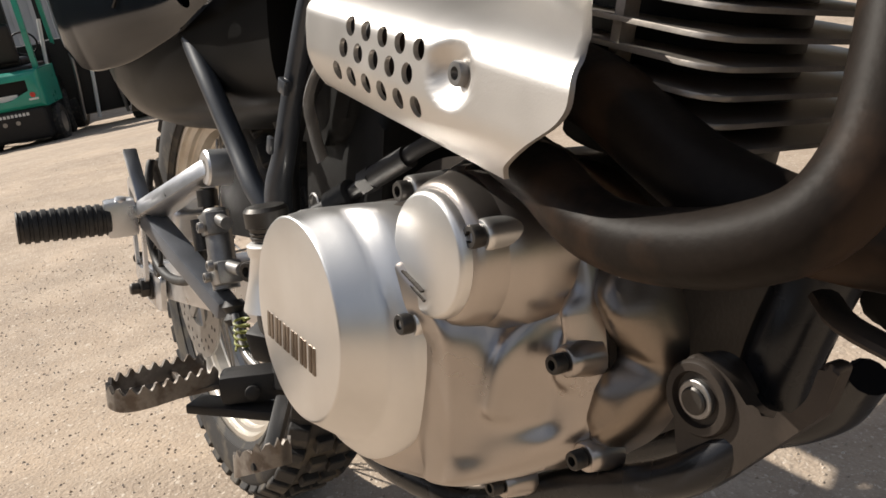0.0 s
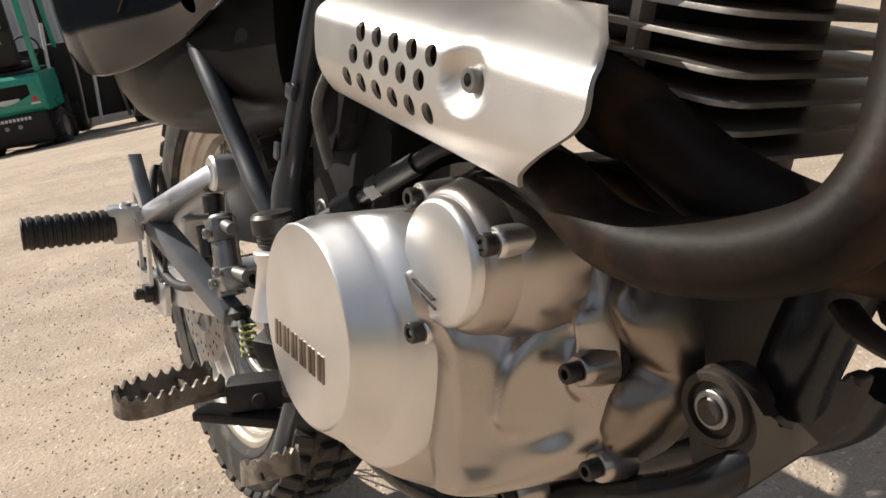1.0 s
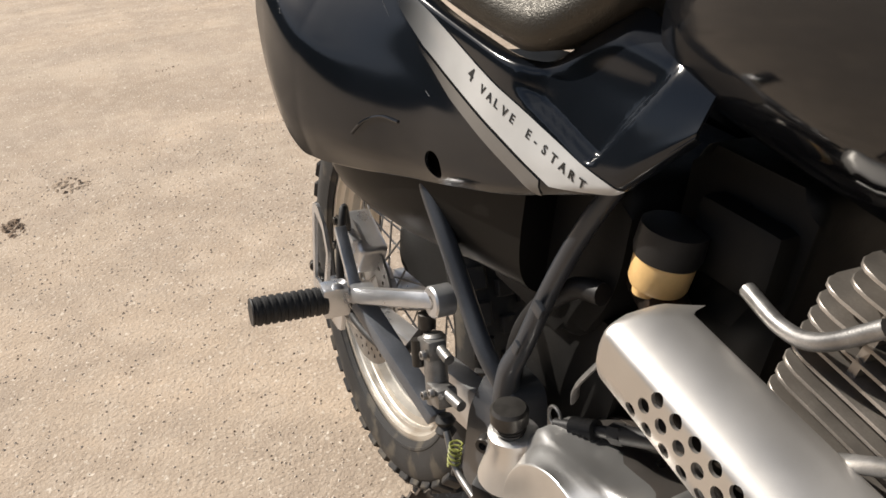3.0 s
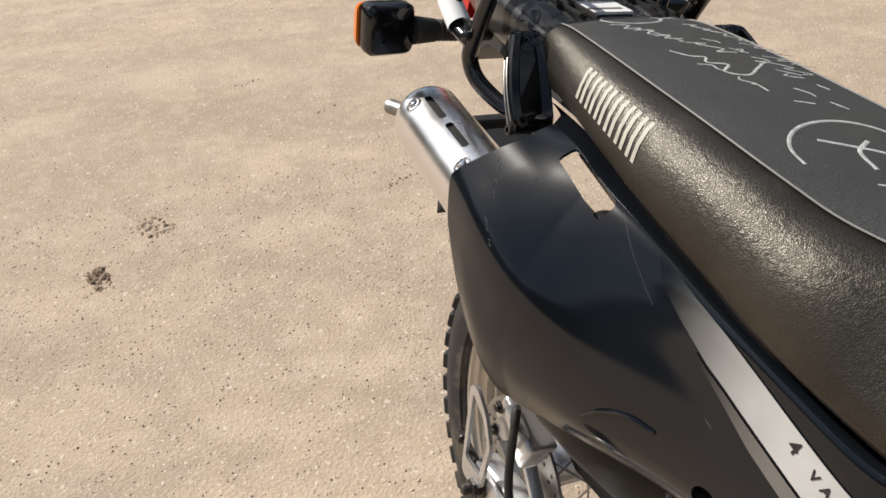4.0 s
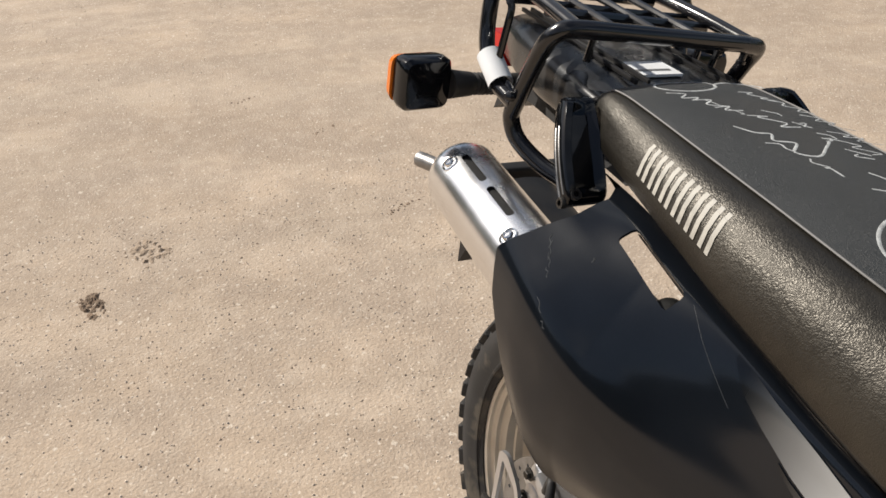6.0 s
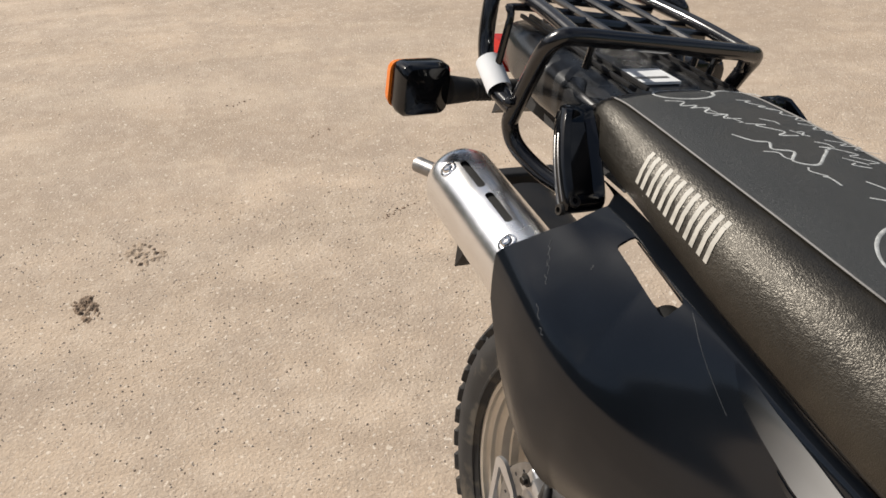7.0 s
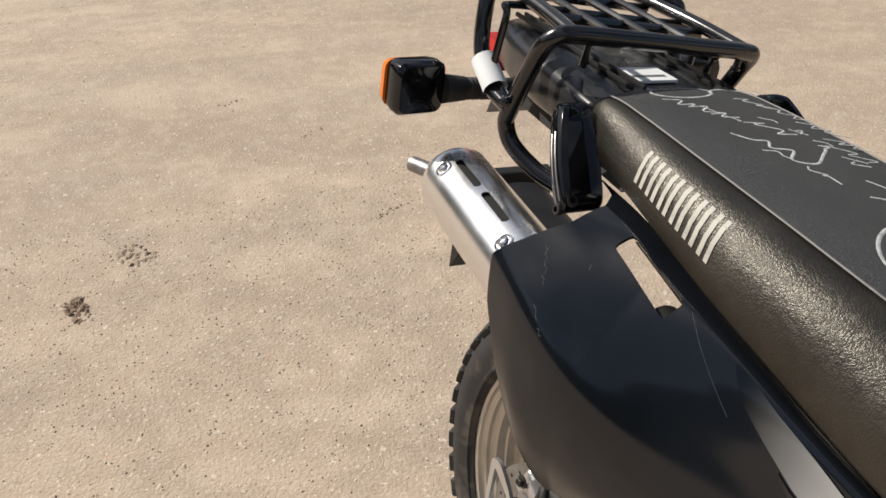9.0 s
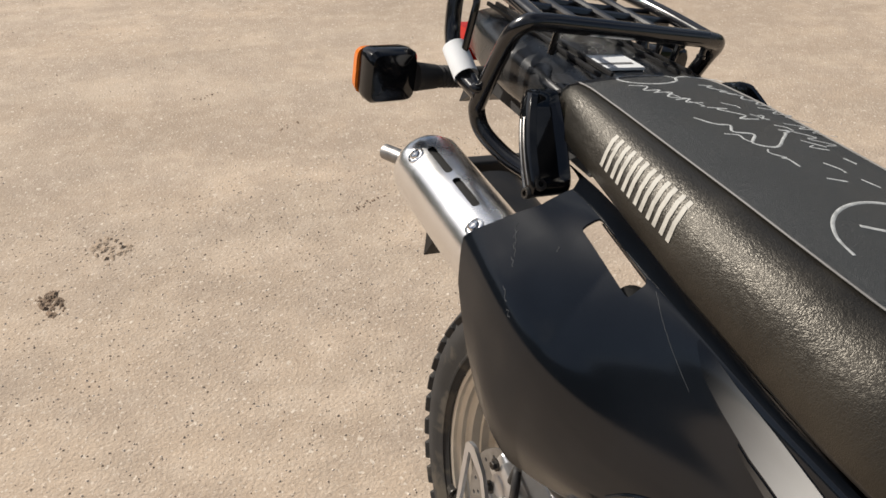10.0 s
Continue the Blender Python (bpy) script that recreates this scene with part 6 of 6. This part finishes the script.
    cowl = part("tail_cowl", loft(rings), M_COWL, bike, "glossy black tail cowl", sharp=60)
    for y in (-0.062, -0.046, 0.046, 0.062):
        part("cowl_rib", bar_along((-0.10, y, 0.9245), (-0.36, y * 0.8, 0.9235), 0.004, 0.005, bevel=0.001), M_MATT, cowl)
    part("warning_label", slab([(-0.118, -0.045), (-0.158, -0.045), (-0.158, 0.012), (-0.118, 0.012)], 0.9222, 0.9252, 0, 1, "xy"), M_PAPER, cowl, "white warning label")
    part("warning_bar", slab([(-0.128, -0.040), (-0.133, -0.040), (-0.133, 0.004), (-0.128, 0.004)], 0.9245, 0.9256, 0, 1, "xy"), M_STEEL, cowl)
    bm = bmesh.new()
    rows = []
    for k, x in enumerate(np.linspace(-0.165, -0.100, 14)):
        w = float(np.interp(-x, [0.075, 0.13, 0.22], [0.110, 0.108, 0.098])) + 0.0008
        zb, zt = float(np.interp(-x, [0.075, 0.13, 0.22], [0.86, 0.855, 0.850])), float(np.interp(-x, [0.075, 0.13, 0.22], [0.918, 0.922, 0.924])) + 0.0008
        mid, half_h = (zb + zt) / 2, (zt - zb) / 2
        sway = 0.16 * math.sin(k * 0.55)
        rows.append([bm.verts.new((x, -w * abs(math.cos(t)) ** 0.55, mid + half_h * abs(math.sin(t)) ** 0.5)) for t in np.linspace(0.16 + max(0, sway), 0.62 + sway, 6)])
    for a, b in zip(rows, rows[1:]):
        for k in range(5):
            bm.faces.new((a[k], b[k], b[k + 1], a[k + 1]))
    part("side_decal", bm, M_BAND, cowl, "dull grey side graphic")
    part("tail_light", loft([[(x, -0.060, 0.840), (x, 0.060, 0.840), (x, 0.055, 0.880), (x, -0.055, 0.880)] for x in (-0.385, -0.425)]), M_RED, bike, "red tail light")
    part("rear_fender", loft([[(x, -w, z), (x, -w * 0.9, z + 0.02), (x, w * 0.9, z + 0.02), (x, w, z)] for x, w, z in ((-0.05, 0.085, 0.835), (-0.2, 0.075, 0.835), (-0.33, 0.050, 0.822), (-0.40, 0.045, 0.775))]), M_MATT, bike)
    SET_OFF["by"] = TAIL_OFF
    # indicators
    for s in (1, -1):
        c = Vector((-0.278, -s * 0.204, 0.859))
        rot = Matrix.Rotation(0.10 * s, 3, "Z")
        def ring(x, w, h, off=0.0):
            o2 = rounded([(-w, -h), (w, -h), (w, h), (-w, h)], 0.012, 4)
            return [c + rot @ Vector((x, p[0] + off, p[1])) for p in o2]
        body = part("indicator", loft([ring(-0.020, 0.0300, 0.029), ring(-0.008, 0.0315, 0.031), ring(0.004, 0.031, 0.0305), ring(0.010, 0.028, 0.027), ring(0.013, 0.018, 0.016), ring(0.014, 0.010, 0.008)]), M_BLACK, bike, "black indicator with an amber lens", sharp=30)
        part("lens", loft([ring(-0.034, 0.024, 0.020, -0.002), ring(-0.030, 0.030, 0.0255, -0.002), ring(-0.0205, 0.0318, 0.0275, -0.0015)]), M_AMBER, body, "amber lens")
        stem = []
        for k in range(8):
            stem += [(0.03 + k * 0.006, 0.0135), (0.033 + k * 0.006, 0.0120)]
        part("stem", lathe([(0.0, 0.017), (0.03, 0.014)] + stem + [(0.11, 0.013)], (-0.275, -s * 0.175, 0.858), (-0.1, s, -0.06), 20), M_RUBBER, body, "ribbed rubber stem")
    # luggage rack
    hoop = [(-0.108, -0.098, 0.804), (-0.138, -0.110, 0.808), (-0.168, -0.126, 0.823), (-0.179, -0.134, 0.843), (-0.174, -0.1365, 0.863), (-0.148, -0.1385, 0.930), (-0.135, -0.134, 0.951), (-0.130, -0.118, 0.957)]
    loop = hoop + [(-0.128, -0.06, 0.958), (-0.128, 0.06, 0.958)] + [(x, -y, z) for x, y, z in hoop[::-1]]
    rack = part("luggage_rack", tube(loop, 0.0095, 14), M_RACK, bike, "black tubular luggage rack over the tail")
    rack.matrix_local = Matrix.Translation(TAIL_OFF) @ RACK_ROLL
    for s in (1, -1):
        part("rack_rail", tube([(-0.174, -s * 0.138, 0.862), (-0.222, -s * 0.142, 0.874), (-0.255, -s * 0.141, 0.905), (-0.268, -s * 0.139, 0.955), (-0.285, -s * 0.122, 0.975), (-0.40, -s * 0.104, 0.972)], 0.009, 12), M_RACK, rack)
        part("rack_rail", tube([(-0.131, -s * 0.118, 0.958), (-0.22, -s * 0.112, 0.964), (-0.36, -s * 0.104, 0.966), (-0.42, -s * 0.08, 0.966), (-0.43, 0, 0.966)], 0.008, 12), M_RACK, rack)
        part("rack_foot", tube([(-0.142, -s * 0.085, 0.956), (-0.144, -s * 0.085, 0.922)], 0.004, 8), M_RACK, rack)
        part("rack_wire", tube([(-0.225, -s * 0.139, 0.877), (-0.225, -s * 0.137, 0.945), (-0.235, -s * 0.130, 0.955), (-0.235, -s * 0.05, 0.955), (-0.235, 0, 0.955)], 0.0042, 8), M_RACK, rack)
        part("rack_wire", tube([(-0.18, -s * 0.137, 0.866), (-0.20, -s * 0.138, 0.876), (-0.225, -s * 0.139, 0.879)], 0.0042, 8), M_RACK, rack)
    for y in (-0.056, 0.0, 0.056):
        part("rack_rod", tube([(-0.132, y, 0.956), (-0.27, y, 0.961), (-0.43, y, 0.962)], 0.0042, 8), M_RACK, rack)
    for x in (-0.20, -0.30, -0.38):
        part("rack_bar", tube([(x, -0.110, 0.955), (x, 0.110, 0.955)], 0.0055, 8), M_RACK, rack)
    part("rack_hook", tube([(-0.150, 0.03, 0.952), (-0.150, 0.09, 0.940), (-0.150, 0.10, 0.945), (-0.150, 0.10, 0.955)], 0.0035, 8), M_RACK, rack)
    part("rack_stud", lathe([(0, 0.004), (0.012, 0.004), (0.013, 0.0055), (0.016, 0.0055)], (-0.130, 0.112, 0.952), (0, 0, -1), 12), M_RACK, rack)
    part("weld_nut", lathe([(0, 0.005), (0.006, 0.006), (0.010, 0.003)], (-0.168, -0.146, 0.872), (0, -1, 0), 10), M_RACK, rack)


M_COWL = material("dusty_black_plastic", (0.022, 0.0225, 0.024), 0.26, 0.0, scale=14, amount=0.4, fine=500, bump=0.05, spots=(0.075, 0.068, 0.058), spot_size=16, spot_amount=0.35)
M_RACK = material("black_enamelled_tube", (0.010, 0.010, 0.012), 0.2, 0.0, scale=20, amount=0.3, fine=500, bump=0.03, coat=0.4)
build_tail()
SET_OFF["by"] = Vector((0, 0, 0))


# paper tag rolled round the rack rail
def build_tag():
    tag = thing("paper_tag", pose(0, 0, 0, -LEAN, 0, 0) @ Matrix.Translation(TAIL_OFF) @ RACK_ROLL, "white paper tag wrapped round the rack rail", "tag")
    p0, p1 = Vector((-0.203, -0.1405, 0.8690)), Vector((-0.238, -0.1418, 0.8885))
    ax = (p1 - p0).normalized()
    _, u, v = basis(ax)
    bm = bmesh.new()
    rows = []
    for h in np.linspace(0.004, (p1 - p0).length + 0.006, 6):
        rows.append([bm.verts.new(p0 + ax * h + (u * math.cos(t) + v * math.sin(t)) * (0.0115 + 0.0006 * t)) for t in np.linspace(0, 2 * math.pi * 1.15, 30)])
    for a, b in zip(rows, rows[1:]):
        for j in range(29):
            bm.faces.new((a[j], a[j + 1], b[j + 1], b[j]))
    part("sheet", bm, M_PAPER, tag)


build_tag()


# ---- yard behind ----
def on_ground(x, y, dz=0.0):
    return Vector((x, y, ground_height(x, y) + dz))


def build_forklift(label, at):
    f = thing("forklift", at, label, "forklift", "parked forklifts")
    # local: x to the rear (towards the viewer), y to the right, z up
    def prof(w, h0, h1, x0, x1):
        return [(x0, -w, h0), (x1, -w, h0), (x1, -w, h1), (x0, -w, h1)]
    part("lower_body", block((0.55, 0, 0.36), (1.0, 0.96, 0.44), None, 0.06, 3), M_MATT, f, "black lower counterweight")
    cw = slab([(-0.53, 0.56), (0.53, 0.56), (0.53, 1.06), (-0.53, 1.06)], 0.15, 1.10, 0.10, 4, "yz")
    win = slab([(-0.36, 0.94), (0.36, 0.94), (0.36, 0.80), (0.10, 0.70), (-0.10, 0.70), (-0.36, 0.80)], 1.02, 1.3, 0, 1, "yz")
    c = part("counterweight", cut(cw, win), M_TEAL, f, "teal counterweight with a dark recess")
    part("recess", slab([(-0.37, 0.95), (0.37, 0.95), (0.37, 0.69), (-0.37, 0.69)], 1.0, 1.03, 0, 1, "yz"), M_DARK, c)
    part("tow_bar", slab(rounded([(-0.22, 0.77), (0.20, 0.77), (0.20, 0.72), (0, 0.695), (-0.20, 0.74)], 0.01), 1.03, 1.06, 0, 1, "yz"), M_WHITE, c)
    part("round_label", lathe([(0, 0.035), (0.003, 0.035)], (1.101, 0.40, 0.74), (1, 0, 0), 20), M_RED, c)
    part("label_bar", block((1.102, 0.40, 0.685), (0.004, 0.12, 0.025), None, 0), M_WHITE, c)
    for k in range(10):
        part("maker_bar", block((1.052, -0.20 + k * 0.05, 0.50), (0.006, 0.034, 0.04), None, 0), M_WHITE, f)
    for y in (-0.07, 0.10):
        part("reflector", lathe([(0, 0.03), (0.01, 0.03)], (1.05, y, 0.40), (1, 0, 0), 16), M_STEEL, f)
    for x, y, r in ((0.55, -0.46, 0.27), (0.55, 0.46, 0.27), (-0.75, -0.48, 0.33), (-0.75, 0.48, 0.33)):
        w = part("wheel", lathe([(-0.10, r * 0.55), (-0.11, r * 0.85), (-0.08, r), (0.08, r), (0.11, r * 0.85), (0.10, r * 0.55)], (x, y, r), (0, 1, 0), 28), M_TYRE, f)
        part("wheel_rim", lathe([(-0.105, r * 0.1), (-0.10, r * 0.56), (0.10, r * 0.56), (0.105, r * 0.1)], (x, y, r), (0, 1, 0), 20), M_STEEL, w)
    part("chassis", block((-0.3, 0, 0.62), (1.5, 0.9, 0.45), None, 0.04), M_MATT, f)
    part("hood", block((0.45, 0, 1.06), (0.8, 0.85, 0.10), None, 0.03), M_MATT, f)
    part("driver_seat", join(block((0.35, 0, 1.16), (0.48, 0.52, 0.12), None, 0.05, 3), block((0.62, 0, 1.42), (0.12, 0.50, 0.52), Matrix.Rotation(0.12, 3, "Y"), 0.055, 3)), M_MATT, f, "black driver's seat")
    part("seat_mark", block((0.695, 0, 1.50), (0.006, 0.2, 0.04), Matrix.Rotation(0.12, 3, "Y"), 0), M_STEEL, f)
    for y in (-0.48, 0.48):
        part("guard_post", bar_along((0.85, y, 1.05), (0.88, y, 2.1), 0.07, 0.07, (0, 1, 0), 0.01), M_TEAL, f)
        part("guard_post", bar_along((-0.55, y, 0.9), (-0.35, y, 2.1), 0.06, 0.06, (0, 1, 0), 0.01), M_TEAL, f)
    part("guard_roof", block((0.2, 0, 2.12), (1.25, 1.0, 0.06), None, 0.02), M_TEAL, f)
    part("steering_wheel", tube([(-0.10 + 0.06 * math.cos(t), 0.18 + 0.18 * math.sin(t), 1.38 + 0.16 * math.cos(t)) for t in (k * math.pi / 8 for k in range(17))], 0.014, 8, 3), M_MATT, f)
    part("dashboard", block((-0.4, 0, 1.15), (0.2, 0.8, 0.4), None, 0.05), M_MATT, f)
    for y in (-0.28, 0.28):
        part("mast_rail", bar_along((-1.15, y, 0.1), (-1.15, y, 2.2), 0.09, 0.12, (0, 1, 0), 0.01), M_MATT, f)
        part("fork", bar_along((-1.2, y, 0.08), (-2.2, y, 0.05), 0.12, 0.04, bevel=0.01), M_STEEL, f)
    return f


FK = on_ground(-11.18, 0.77)
lift = build_forklift("teal and black forklift seen from behind, parked in the yard", Matrix.Translation(FK) @ Matrix.Rotation(radians(-20), 4, "Z") @ Matrix.Scale(0.93, 4))
F2 = on_ground(-12.4, -0.95)
copy_thing(lift, Matrix.Translation(F2) @ Matrix.Rotation(radians(-20), 4, "Z"))


def build_container():
    c = thing("shipping_container", Matrix.Translation(on_ground(-16.5, -0.75)) @ Matrix.Rotation(radians(-6), 4, "Z"), "tall grey corrugated steel container in the yard", "container")
    part("wall", block((0, 0, 1.45), (2.4, 6.0, 2.7), None, 0.02), M_GREY, c)
    for k in range(20):
        part("corrugation", block((1.215, -2.85 + k * 0.3, 1.45), (0.05, 0.15, 2.5), None, 0.01, 1), M_GREY, c)
    part("bottom_rail", block((1.2, 0, 0.10), (0.12, 6.0, 0.16), None, 0.01), M_STEEL, c)
    for y in (-1.9, -1.55):
        part("white_patch", block((1.245, y, 1.9), (0.012, 0.18, 0.4), None, 0), M_WHITE, c)
    part("locking_bar", bar_along((1.27, -2.4, 0.2), (1.27, -2.4, 2.7), 0.04, 0.04, (0, 1, 0), 0.005), M_STEEL, c)


build_container()


def build_white_box():
    # White box on wheels, added for an unidentified bright patch beside the container
    c = thing("white_box_body", Matrix.Translation(on_ground(-19.5, 4.3)) @ Matrix.Rotation(radians(-6), 4, "Z"), "white box body on wheels added behind the implements", "truck")
    part("box_body", block((0, 0, 2.2), (5.0, 3.4, 2.5), None, 0.04), M_WHITE, c)
    part("chassis", block((0, 0, 0.75), (4.6, 2.2, 0.35), None, 0.03), M_MATT, c)
    part("bumper", block((2.4, 0, 0.6), (0.12, 2.8, 0.18), None, 0.02), M_STEEL, c)
    for x in (-1.4, 1.4):
        for y in (-1.0, 1.0):
            part("wheel", lathe([(-0.14, 0.2), (-0.15, 0.42), (-0.10, 0.48), (0.10, 0.48), (0.15, 0.42), (0.14, 0.2)], (x, y, 0.48), (0, 1, 0), 24), M_TYRE, c)


build_white_box()


def build_attachment(name, label, at, paint, seed):
    """Row of parked implements: dark frame, coloured hood, wheels and hanging bars."""
    rnd = random.Random(seed)
    c = thing(name, at, label, "machine", "parked implements")
    part("frame", block((0, 0, 0.75), (0.5, 1.2, 1.1), None, 0.05), M_MATT, c)
    part("hood", block((0.1, 0.15, 1.15), (0.6, 0.6, 0.5), None, 0.08, 3), paint, c)
    for y in (-0.5, 0.5):
        part("wheel", lathe([(-0.1, 0.12), (-0.11, 0.28), (-0.07, 0.33), (0.07, 0.33), (0.11, 0.28), (0.1, 0.12)], (0.2, y, 0.33), (0, 1, 0), 22), M_TYRE, c)
    for k in range(5):
        y = -0.5 + k * 0.25 + rnd.uniform(-0.05, 0.05)
        part("bar", tube([(0.32, y, 1.5 + rnd.uniform(-0.2, 0.1)), (0.40, y + rnd.uniform(-0.08, 0.08), 0.9), (0.36, y + rnd.uniform(-0.1, 0.1), 0.15)], 0.025, 8), M_STEEL if k % 2 else M_WHITE, c)


build_attachment("loader_implement", "dark mowing implement with an orange hood standing in the yard", Matrix.Translation(on_ground(-11.6, 1.75)) @ Matrix.Rotation(radians(-10), 4, "Z"), M_ORANGE, 2)
build_attachment("loader_implement", "dark implement with steel bars standing in the yard", Matrix.Translation(on_ground(-11.2, 3.1)) @ Matrix.Rotation(radians(-15), 4, "Z"), M_MATT, 3)
build_attachment("tractor_implement", "orange tractor implement parked beside others", Matrix.Translation(on_ground(-11.0, 4.5)) @ Matrix.Rotation(radians(-20), 4, "Z"), M_ORANGE, 5)
